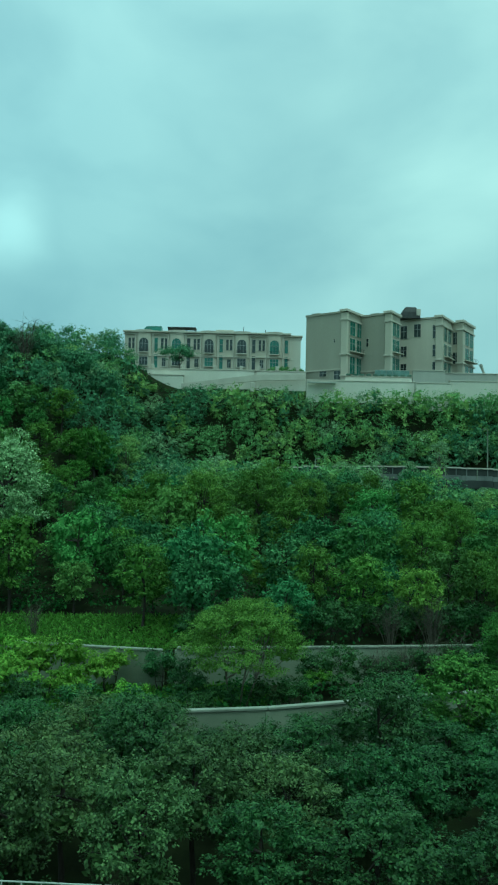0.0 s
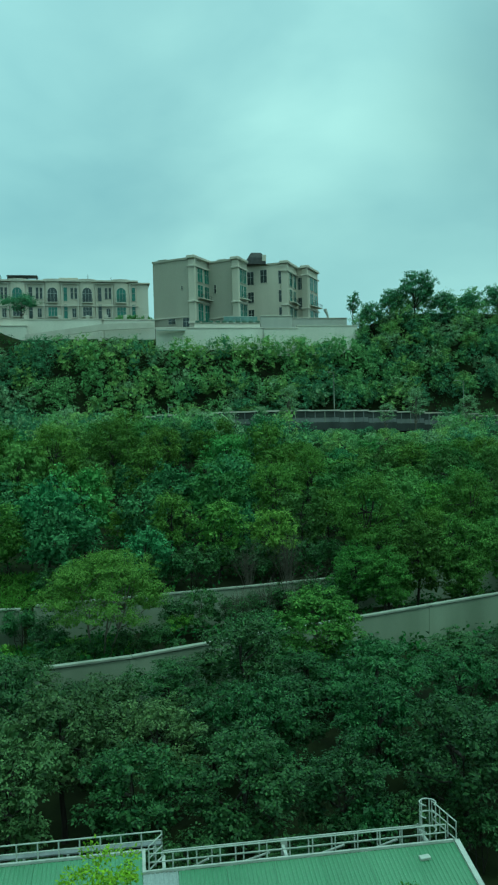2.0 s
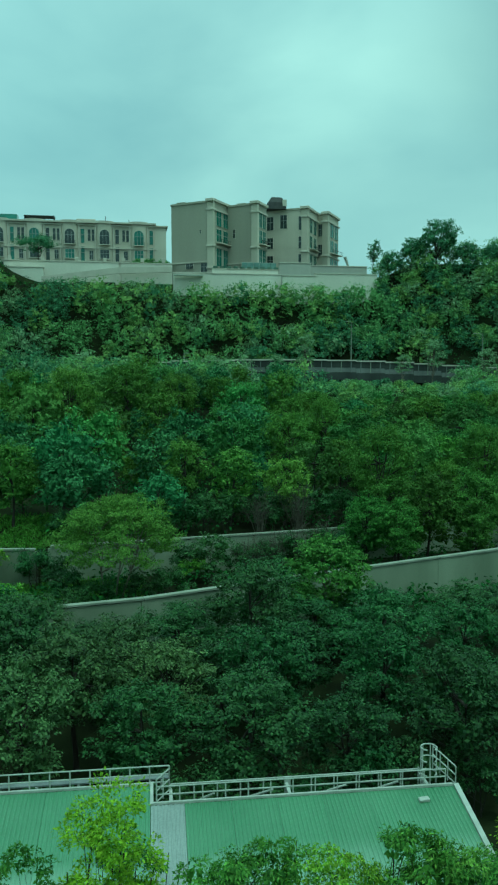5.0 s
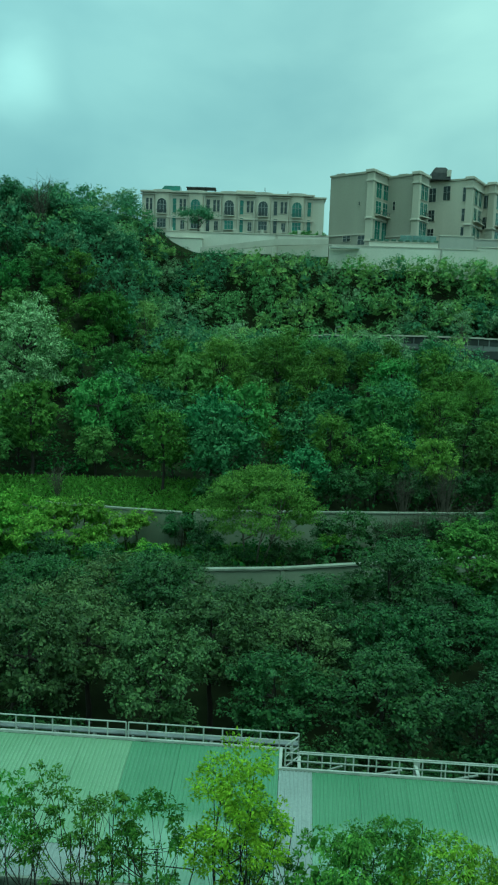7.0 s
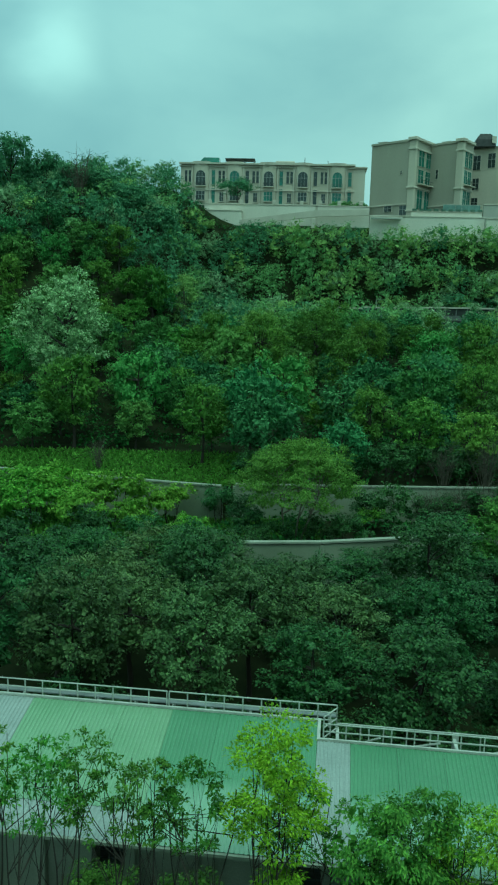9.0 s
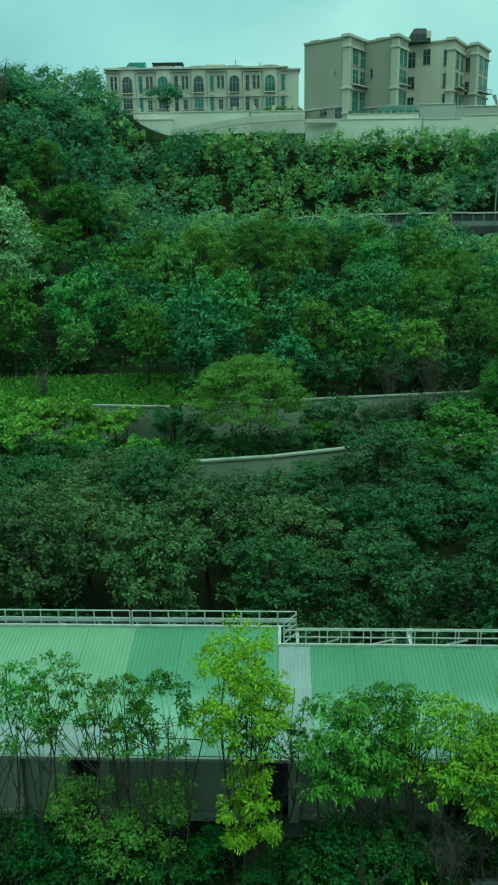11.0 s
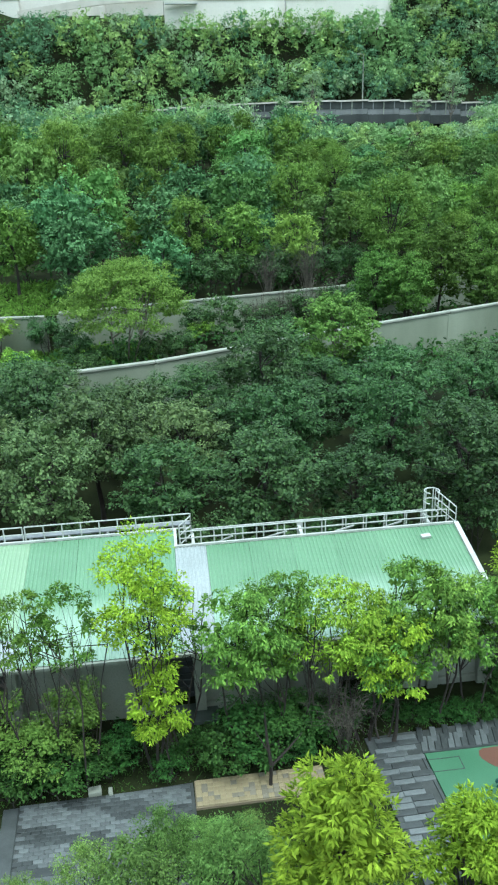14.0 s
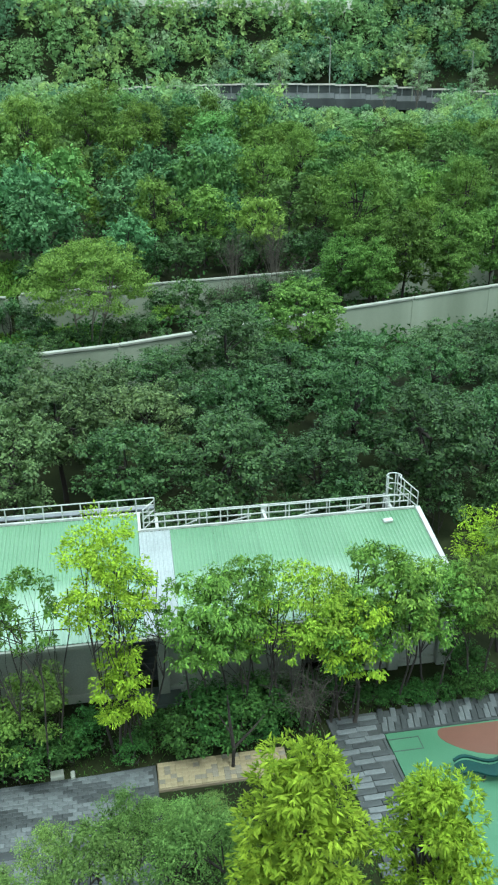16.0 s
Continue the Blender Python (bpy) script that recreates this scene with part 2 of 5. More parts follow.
def land(x, y):
    """Height of the ground at (x, y): a flat garden, then a wooded hill behind the walls."""
    x, y = np.asarray(x, float), np.asarray(y, float)
    z = np.interp(y - (np.interp(x, WALL_X, WALL_Y) - 75.5) * step01(120, 88, y), PROFILE_Y, PROFILE_Z)
    hill = step01(84, 120, y)
    z = z + 26 * step01(-17, -38, x) * np.exp(-((y - 168) / 34.0) ** 2) * hill
    z = z + 8.5 * step01(60, 82, x) * np.exp(-((y - 198) / 12.0) ** 2)
    z = z + hill * 1.2 * (np.sin(x * 0.11 + y * 0.05) + np.sin(x * 0.05 - y * 0.09 + 1.3)) * step01(200, 160, y)
    return z


def leaf_cloud(rng, centres, radii, per, length, width, flat=0.75, droop=0.25, up=0.55, outs=None):
    """Leaf blades in sprigs round the centres: arrays of corners, four to a leaf, folded along the rib. outs: the way each sprig faces."""
    n = len(centres) * per
    c = np.repeat(np.asarray(centres), per, 0)
    r = np.repeat(np.asarray(radii), per)
    d = rng.normal(size=(n, 3))
    d /= np.linalg.norm(d, axis=1, keepdims=True)
    d[:, 2] = np.where(d[:, 2] < -0.3, -d[:, 2], d[:, 2])
    rad = r * rng.random(n) ** 0.4
    p = c + d * rad[:, None] * np.array([1, 1, flat])
    face = d if outs is None else d * 0.35 + np.repeat(np.asarray(outs), per, 0) * 0.85
    go = face * np.array([1, 1, 0.3]) + rng.normal(size=(n, 3)) * 0.55
    go[:, 2] -= droop
    go /= np.linalg.norm(go, axis=1, keepdims=True)
    nor = face + rng.normal(size=(n, 3)) * 0.22
    nor[:, 2] += up
    side = np.cross(go, nor)
    side /= np.linalg.norm(side, axis=1, keepdims=True) + 1e-9
    nor = np.cross(side, go)
    s = (0.7 + 0.6 * rng.random(n))[:, None]
    a = p
    b = p + go * length * 0.45 * s + side * width * 0.5 * s + nor * width * 0.12
    e = p + go * length * s - np.array([0, 0, 1]) * (length * 0.12)
    f = p + go * length * 0.45 * s - side * width * 0.5 * s + nor * width * 0.12
    return np.stack([a, b, e, f], 1).reshape(-1, 3)


def inner_leaves(rng, balls, number, part_of, most=9.0):
    """Larger blades deep inside each lobe, which close the crown."""
    out = []
    for c, r in balls:
        size = min(part_of * r.mean(), most)
        count = int(number * min(3.0, (part_of * r.mean() / size) ** 1.5))
        d = rng.normal(size=(count, 3))
        d /= np.linalg.norm(d, axis=1, keepdims=True)
        p = c + d * r * (0.6 * rng.random(count) ** 0.5)[:, None]
        u = rng.normal(size=(count, 3))
        u /= np.linalg.norm(u, axis=1, keepdims=True)
        w = np.cross(u, rng.normal(size=(count, 3)))
        w /= np.linalg.norm(w, axis=1, keepdims=True)
        u, w = u * size, w * size * 0.6
        out.append(np.stack([p - u, p + w, p + u, p - w], 1).reshape(-1, 3))
    return np.concatenate(out)


def quads(name, corners, material, inner=None):
    """A mesh of loose four-cornered blades."""
    if inner is not None:
        corners = np.concatenate([corners, inner])
    n = len(corners) // 4
    me = bpy.data.meshes.new(name)
    me.vertices.add(n * 4)
    me.vertices.foreach_set("co", np.ascontiguousarray(corners, dtype=np.float32).ravel())
    me.loops.add(n * 4)
    me.loops.foreach_set("vertex_index", np.arange(n * 4, dtype=np.int32))
    me.polygons.add(n)
    me.polygons.foreach_set("loop_start", np.arange(0, n * 4, 4, dtype=np.int32))
    me.materials.append(material)
    me.update(calc_edges=True)
    return me


def crown_clumps(rng, centre, rx, rz, sprigs, size, low=-0.55, lobes=7, lobe=0.46, open_=0.0, cone=0.0):
    """Sprigs over the lobes of an uneven crown: their places, sizes and the way they face. Lobes near the top are smaller."""
    cs, rs, outs, balls = [], [], [], []
    per = max(3, sprigs // lobes)
    for k in range(lobes):
        # lobes go round the crown in a loose spiral from the top down
        t = (k + 0.5) / lobes
        h = 1 - t * (1 - low)
        a = k * 2.4 + rng.uniform(-0.5, 0.5)
        q = math.sqrt(max(0.0, 1 - h * h)) * (1 - cone * max(0.0, h + 0.2))
        reach = rng.uniform(0.48, 0.74)
        lc = np.array(centre) + np.array([rx * q * reach * math.cos(a), rx * q * reach * math.sin(a), rz * h * rng.uniform(0.5, 0.7)])
        lr = rng.uniform(0.75, 1.2) * lobe * (1 - 0.6 * cone * max(0.0, h)) * np.array([rx, rx, min(rz, rx) * 0.85])
        balls.append((lc, lr))
        for j in range(per):
            d = rng.normal(size=3)
            d /= np.linalg.norm(d)
            if d[2] < -0.25:
                d[2] = -d[2] * rng.random()
                d /= np.linalg.norm(d)
            if rng.random() < open_:
                continue
            cs.append(lc + d * lr * rng.uniform(0.7, 1.12))
            outs.append(d)
            rs.append(size * rng.uniform(0.7, 1.3))
    return np.array(cs), np.array(rs), np.array(outs), balls


def wood(rng, height, base, centre, targets, lean=0.25, stems=1, radius=0.12, limbs=9, spread=0.35):
    """Tapered trunks that bend a little, with limbs that reach for the clumps."""
    s = Shape()
    for k in range(stems):
        a = 2 * math.pi * k / stems + rng.uniform(0, 1.5)
        foot = Vector((math.cos(a) * spread * 0.35 * (stems > 1), math.sin(a) * spread * 0.35 * (stems > 1), base))
        top = Vector((centre[0] + math.cos(a) * spread * 2.2 * (stems > 1), centre[1] + math.sin(a) * spread * 2.2 * (stems > 1), centre[2] + 0.35 * (height - centre[2])))
        path = []
        for i in range(6):
            t = i / 5
            w = math.sin(t * math.pi) * lean
            path.append(foot.lerp(top, t) + Vector((rng.uniform(-1, 1) * 0.12 + w * math.cos(a), rng.uniform(-1, 1) * 0.12 + w * math.sin(a), 0)))
        path[0] = foot
        r0 = radius / (1 if stems == 1 else 1.5)
        s.tube(path, [r0 * (1.25 if i == 0 else 1 - 0.15 * i) for i in range(6)], 7)
        for j in range(max(2, limbs // stems)):
            g = Vector(targets[int(rng.integers(len(targets)))])
            q = path[2 + int(rng.integers(3))]
            mid = q.lerp(g, 0.5) + Vector((rng.uniform(-0.2, 0.2), rng.uniform(-0.2, 0.2), -0.1))
            s.tube([q, mid, g], [r0 * 0.45, r0 * 0.28, r0 * 0.1], 5)
    return s


def make_tree(name, rng, height, rx, rz, clumps, size, per, length, width, leaf, bark, label, category="tree", group="", stems=1, radius=0.12, limbs=9, low=-0.55, flat=0.75, droop=0.25, lift=0.0, spread=0.35, lobes=7, up=0.55, lobe=0.46, mass=0.62, cone=0.0):
    """A tree with its foot at the origin: a trunk with limbs, and a crown of single leaves in clumps."""
    top = thing(name, (0, 0, 0), label, category, group)
    centre = (rng.uniform(-0.1, 0.1) * rx, rng.uniform(-0.1, 0.1) * rx, height - rz * 0.95 + lift)
    cs, rs, outs, balls = crown_clumps(rng, centre, rx, rz, clumps, size, low, lobes, lobe, 0.0, cone)
    part("trunk", wood(rng, height, -0.4, centre, cs, 0.2, stems, radius, limbs, spread), bark, top, smooth=True)
    crown = new("crown", quads("crown", leaf_cloud(rng, cs, rs, per, length, width, flat, droop, up, outs), leaf, inner_leaves(rng, balls, int(mass * 60), 0.3, length * 1.1) if mass else None))
    crown.parent = top
    return top


def plant(proto, x, y, z, turn, scale, tall=1.0, tilt=0.0):
    return copy_thing(proto, Matrix.LocRotScale((x, y, z), Euler((radians(tilt), 0, radians(turn))), (scale, scale, scale * tall)))


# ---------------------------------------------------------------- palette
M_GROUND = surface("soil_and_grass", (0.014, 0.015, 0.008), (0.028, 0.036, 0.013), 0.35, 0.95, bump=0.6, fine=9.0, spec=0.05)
M_GRASS = leaf_material("grass_blades", (0.065, 0.15, 0.025), (0.125, 0.26, 0.045), 0.6, 0.3)
M_MEADOW = leaf_material("meadow_grass_blades", (0.085, 0.19, 0.027), (0.155, 0.31, 0.048), 0.6, 0.3)
M_BARK = surface("bark", (0.020, 0.016, 0.012), (0.050, 0.041, 0.031), 3.0, 0.9, bump=0.5, fine=30.0, streak=True)
M_BARK_PALE = surface("pale_bark", (0.10, 0.085, 0.065), (0.19, 0.165, 0.13), 3.0, 0.9, bump=0.4, fine=30.0, streak=True)
L_BRIGHT = leaf_material("bright_leaves", (0.125, 0.210, 0.014), (0.285, 0.405, 0.032), 0.6, 0.28, 0.05)
L_SLENDER = leaf_material("slender_tree_leaves", (0.070, 0.155, 0.024), (0.155, 0.280, 0.042), 0.55, 0.26)
L_YELLOW = leaf_material("yellow_green_leaves", (0.18, 0.31, 0.018), (0.32, 0.47, 0.036), 0.6, 0.28, 0.05)
L_FEATHER = leaf_material("feathery_leaves", (0.085, 0.160, 0.036), (0.185, 0.300, 0.072), 0.6, 0.28)
L_CANOPY = leaf_material("dark_glossy_leaves", (0.025, 0.064, 0.018), (0.073, 0.142, 0.041), 0.5, 0.16, 0.14, 0.2)
L_CANOPY_OLIVE = leaf_material("olive_glossy_leaves", (0.042, 0.076, 0.022), (0.108, 0.160, 0.052), 0.5, 0.16, 0.14, 0.2)
L_ROUND = leaf_material("olive_round_tree_leaves", (0.092, 0.166, 0.032), (0.162, 0.264, 0.048), 0.6, 0.24, 0.09, 0.08, 4.0, 0.75)
L_HILL = leaf_material("hill_leaves", (0.092, 0.180, 0.043), (0.134, 0.245, 0.062), 0.6, 0.18, 0.2, 0.08, 4.0, 0.75)
L_BLUE = leaf_material("blue_green_leaves", (0.066, 0.150, 0.056), (0.115, 0.228, 0.085), 0.6, 0.18, 0.12)
L_SILVER = leaf_material("pale_flowering_leaves", (0.13, 0.23, 0.075), (0.38, 0.50, 0.25), 0.6, 0.18, 0.1)
# Paler than the hill leaves: distance haze is put into these far colours.
L_FAR = leaf_material("hazed_far_wood_leaves", (0.185, 0.320, 0.115), (0.265, 0.415, 0.155), 0.6, 0.22, 0.0, 0.05, 0.5, 0.9)
L_FAR_DARK = leaf_material("hazed_far_wood_dark_leaves", (0.105, 0.210, 0.105), (0.165, 0.290, 0.145), 0.6, 0.22, 0.0, 0.05, 0.5, 0.9)
L_FAR_LIGHT = leaf_material("hazed_far_wood_light_leaves", (0.24, 0.365, 0.105), (0.34, 0.47, 0.150), 0.6, 0.22, 0.0, 0.05, 0.5, 0.9)
L_FAR_GREY = leaf_material("hazed_far_wood_grey_leaves", (0.22, 0.33, 0.16), (0.31, 0.42, 0.22), 0.6, 0.22, 0.0, 0.05, 0.5, 0.9)
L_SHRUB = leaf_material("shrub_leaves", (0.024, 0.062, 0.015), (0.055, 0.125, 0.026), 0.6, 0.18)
M_ROOF = surface("green_coated_steel", (0.105, 0.215, 0.108), (0.145, 0.265, 0.145), 0.35, 0.3, bump=0.04, fine=14.0, streak=False, per_piece=0.04, spec=0.5, low_tint=(3.7, (0.25, 0.36, 0.255)))
M_ROOF_PALE = surface("pale_green_coated_steel", (0.19, 0.295, 0.165), (0.24, 0.345, 0.21), 0.4, 0.3, bump=0.04, fine=14.0, spec=0.5)
M_SKYLIGHT = surface("translucent_white_sheet", (0.25, 0.28, 0.265), (0.31, 0.34, 0.325), 0.8, 0.35, bump=0.03, fine=12.0, spec=0.6)
M_STEEL = surface("white_painted_steel", (0.365, 0.375, 0.335), (0.49, 0.50, 0.45), 2.0, 0.45, bump=0.05, spec=0.5)
M_GRATE = surface("dull_galvanised_steel", (0.16, 0.17, 0.17), (0.26, 0.27, 0.27), 2.0, 0.6, 0.3, bump=0.2)
M_RENDER = surface("weathered_grey_render", (0.21, 0.225, 0.175), (0.315, 0.325, 0.26), 0.6, 0.85, bump=0.25, streak=True)
M_DARKDOOR = surface("dark_louvred_metal", (0.030, 0.034, 0.034), (0.055, 0.06, 0.06), 1.5, 0.5, bump=0.1)
M_LOCKER = surface("dark_concrete", (0.045, 0.06, 0.05), (0.075, 0.092, 0.08), 1.5, 0.5, bump=0.08)
M_WALL = surface("stained_concrete_wall", (0.17, 0.195, 0.13), (0.285, 0.315, 0.225), 0.25, 0.88, bump=0.3, streak=True)
M_COPING = surface("pale_concrete_coping", (0.21, 0.225, 0.175), (0.315, 0.33, 0.265), 0.8, 0.85, bump=0.2)
M_STONE = surface("beige_stone_cladding", (0.48, 0.44, 0.355), (0.59, 0.54, 0.445), 0.18, 0.8, bump=0.1, fine=3.0, streak=True)
M_STONE_LIGHT = surface("pale_stone_trim", (0.48, 0.44, 0.37), (0.58, 0.54, 0.46), 0.3, 0.8, bump=0.1, fine=4.0)
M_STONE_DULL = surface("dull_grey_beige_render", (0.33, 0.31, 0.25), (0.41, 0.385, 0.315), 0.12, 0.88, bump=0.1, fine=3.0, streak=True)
M_CREAM = surface("cream_painted_wall", (0.58, 0.55, 0.47), (0.72, 0.69, 0.60), 0.15, 0.85, bump=0.1, fine=3.0, streak=True)
M_GREYWALL = surface("grey_podium_wall", (0.38, 0.375, 0.33), (0.50, 0.49, 0.43), 0.2, 0.88, bump=0.1, streak=True)
M_PANE = glass_material("dark_window_glass", (0.045, 0.06, 0.06))
M_PANE_GREEN = glass_material("green_window_glass", (0.07, 0.20, 0.15))
M_PANE_PALE = glass_material("pale_green_glass", (0.20, 0.30, 0.26), 0.15)
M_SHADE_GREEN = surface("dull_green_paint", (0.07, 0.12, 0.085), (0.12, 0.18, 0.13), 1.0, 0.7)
M_FRAME = surface("window_frame_paint", (0.30, 0.30, 0.28), (0.40, 0.40, 0.38), 1.0, 0.6, bump=0.0)
M_IRON = surface("dark_iron", (0.03, 0.03, 0.03), (0.06, 0.06, 0.06), 2.0, 0.6, 0.4)
M_ASPHALT = surface("asphalt", (0.04, 0.04, 0.042), (0.065, 0.065, 0.066), 0.5, 0.9, bump=0.4)
M_VIADUCT = surface("viaduct_concrete", (0.14, 0.145, 0.14), (0.24, 0.245, 0.235), 0.3, 0.88, bump=0.2, streak=True)
# Streaked viaduct concrete, near-black: the beam's shade is put into the colour.
M_VIADUCT_DARK = surface("dark_shaded_concrete", (0.030, 0.034, 0.031), (0.062, 0.068, 0.062), 0.3, 0.88, bump=0.2, streak=True)
M_PAVER = surface("grey_stone_paver", (0.095, 0.105, 0.100), (0.150, 0.162, 0.155), 2.5, 0.55, bump=0.2, per_piece=0.25)
M_PAVER_DARK = surface("dark_stone_paver", (0.042, 0.047, 0.044), (0.072, 0.079, 0.075), 2.5, 0.5, bump=0.2, per_piece=0.25)
M_TAN = surface("tan_sandstone_paver", (0.25, 0.205, 0.11), (0.32, 0.265, 0.155), 2.0, 0.65, bump=0.2, per_piece=0.12)
M_TAN_GREY = surface("grey_tan_paver", (0.175, 0.155, 0.11), (0.23, 0.205, 0.15), 2.0, 0.65, bump=0.2, per_piece=0.14)
M_JOINT = surface("dark_bedding", (0.045, 0.05, 0.045), (0.075, 0.08, 0.075), 2.0, 0.9)
M_COURT = surface("green_rubber_court", (0.055, 0.15, 0.075), (0.075, 0.185, 0.098), 0.5, 0.6, bump=0.15, fine=60.0)
M_COURT_RED = surface("brick_red_rubber", (0.125, 0.055, 0.034), (0.155, 0.072, 0.045), 0.5, 0.6, bump=0.15, fine=60.0)
M_TEAL = surface("teal_painted_bench", (0.006, 0.034, 0.028), (0.010, 0.050, 0.042), 1.5, 0.5, bump=0.05, spec=0.25)
M_YELLOW = surface("yellow_sign_paint", (0.55, 0.36, 0.02), (0.65, 0.44, 0.03), 3.0, 0.5, bump=0.0)


# ---------------------------------------------------------------- ground sheet
def build_ground():
    xs = np.concatenate([[-3000, -1500, -700, -350, -200], np.arange(-130, 171, 3.0), [230, 380, 700, 1500, 3000]])
    ys = np.concatenate([[-3000, -900, -200, -60], np.arange(-20, 72, 3.0), np.arange(72, 92, 0.5), np.arange(92, 262, 3.0), [290, 330, 420, 600, 900, 1500, 2500, 4000]])
    gx, gy = np.meshgrid(xs, ys)
    gz = land(gx, gy)
    rng = np.random.default_rng(5)
    gz = gz + rng.uniform(-0.12, 0.12, gz.shape) * (gy > 80)
    nx, ny = len(xs), len(ys)
    s = Shape()
    s.v = list(zip(gx.ravel().tolist(), gy.ravel().tolist(), (gz - 0.02).ravel().tolist()))
    s.f = [(j * nx + i, j * nx + i + 1, (j + 1) * nx + i + 1, (j + 1) * nx + i) for j in range(ny - 1) for i in range(nx - 1)]
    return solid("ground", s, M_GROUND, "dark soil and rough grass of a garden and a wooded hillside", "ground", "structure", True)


build_ground()


# ---------------------------------------------------------------- the two garden walls
def resample(line, gap):
    pts = [Vector((x, y, 0)) for x, y in line]
    out, carry = [pts[0]], 0.0
    for a, b in zip(pts, pts[1:]):
        d = (b - a).length
        while carry + d >= gap:
            k = (gap - carry) / d
            a = a.lerp(b, k)
            out.append(a)
            d = (b - a).length
            carry = 0.0
        carry += d
    out.append(pts[-1])
    return out


def garden_wall(name, line, gap, height, label):
    wall = thing(name, (0, 0, 0), label, "wall", "", "structure")
    pts = resample(line, gap)
    for a, b in zip(pts, pts[1:]):
        d = b - a
        if d.length < 0.3:
            continue
        ang = math.degrees(math.atan2(d.y, d.x))
        mid = a.lerp(b, 0.5)
        part("wall_panel", Shape().box((mid.x, mid.y, height / 2 - 0.3), (d.length - 0.34, 0.24, height + 0.4), ang), M_WALL, wall)
        part("coping", Shape().box((mid.x, mid.y, height + 0.06), (d.length - 0.02, 0.46, 0.16), ang, 0, 0.03), M_COPING, wall, "pale concrete coping")
    for a, b in zip(pts, pts[1:] + [pts[-1] + (pts[-1] - pts[-2])]):
        ang = math.degrees(math.atan2(b.y - a.y, b.x - a.x))
        part("post", Shape().box((a.x, a.y, height / 2 - 0.32), (0.34, 0.34, height + 0.36), ang, 0, 0.03), M_WALL, wall)
    return wall


garden_wall("wall_garden", [(-7.5, 55.0), (-1.3, 56.0), (2.9, 56.9), (8.1, 58.8), (13.9, 60.9), (23.35, 63.76), (32.25, 66.65), (48, 71.5), (70, 79)], 9.35, 3.5, "long stained concrete garden wall with a pale coping")
garden_wall("wall_hillside", [(-70, 86), (-25.1, 77.3), (-12.5, 75.2), (-7.7, 74.5)], 6.2, 3.5, "stained concrete retaining wall at the foot of the wooded hill")
garden_wall("wall_hillfoot", [(-6.5, 75.6), (6.8, 77.2), (20.9, 79.2), (46, 84)], 6.8, 3.5, "shaded concrete retaining wall at the foot of the hill")


# ---------------------------------------------------------------- the green-roofed shed
SHED_TURN = -2.6
EAVE_Z, RIDGE_Z = 3.2, 4.3


def shed_thing(name, label, category):
    """The shed and the steelwork on its roof share one foot, turn and span."""
    ob = thing(name, (-0.35, 22.58, 0), label, category, rz=SHED_TURN)
    ob.scale = (0.968, 0.906, 1.0)
    return ob


def build_shed():
    shed = shed_thing("shed", "long low shed with a green ribbed steel roof and recessed bays", "shed")
    # walls: rear, gable end, piers and recesses along the front
    part("rear_wall", Shape().box((-1.5, 5.3, 1.9), (29.0, 0.25, 3.8)), M_RENDER, shed)
    for x0 in (13.05, -16.1):
        s = Shape()
        s.raw([(x0 - 0.12, 0.5, 0), (x0 + 0.12, 0.5, 0), (x0 + 0.12, 5.4, 0), (x0 - 0.12, 5.4, 0), (x0 - 0.12, 0.5, 3.1), (x0 + 0.12, 0.5, 3.1), (x0 + 0.12, 5.4, 4.05), (x0 - 0.12, 5.4, 4.05)],
              [(3, 2, 1, 0), (4, 5, 6, 7), (0, 1, 5, 4), (1, 2, 6, 5), (2, 3, 7, 6), (3, 0, 4, 7)])
        part("gable_wall", s, M_RENDER, shed)
    part("back_lining", Shape().box((-1.5, 1.5, 1.5), (29.0, 0.2, 3.0)), M_RENDER, shed)
    piers = (-15.6, -14.1, -12.6, -10.0, -8.2, -6.5, -5.0, -2.3, 0.25, 1.75, 4.3, 6.8, 8.25, 10.7, 12.7)
    for x in piers:
        part("pier", Shape().box((x, 0.55, 1.5), (0.42, 0.5, 3.0), 0, 0, 0.03), M_RENDER, shed)
        part("bracket", Shape().box((x, 0.20, 2.84), (0.50, 0.34, 0.26), 0, 0, 0.03), M_COPING, shed, "pale concrete bracket")
    for a, b in zip(piers, piers[1:]):
        w = b - a - 0.43
        if b - a < 1.6:
            door = part("louvred_door", Shape().box(((a + b) / 2, 1.30, 1.45), (w, 0.08, 2.75)), M_DARKDOOR, shed, "dark louvred metal door")
            for k in range(9):
                part("slat", Shape().box(((a + b) / 2, 1.24, 0.30 + 0.29 * k), (w - 0.06, 0.05, 0.06), 0, 35), M_DARKDOOR, door)
        else:
            part("infill_wall", Shape().box(((a + b) / 2, 0.72, 1.44), (w, 0.2, 2.88)), M_RENDER, shed)
            part("plinth", Shape().box(((a + b) / 2, 0.66, 0.15), (w, 0.36, 0.3), 0, 0, 0.03), M_RENDER, shed)
    part("eave_beam", Shape().box((-1.5, 0.36, 3.02), (29.2, 0.14, 0.18)), M_COPING, shed)
    return shed


shed = build_shed()
door_step = solid("door_step", Shape().box((1.1, 22.72, 0.06), (1.7, 1.0, 0.14), SHED_TURN, 0, 0.02), M_LOCKER, "dark concrete step before the shed's recessed bay", "step")


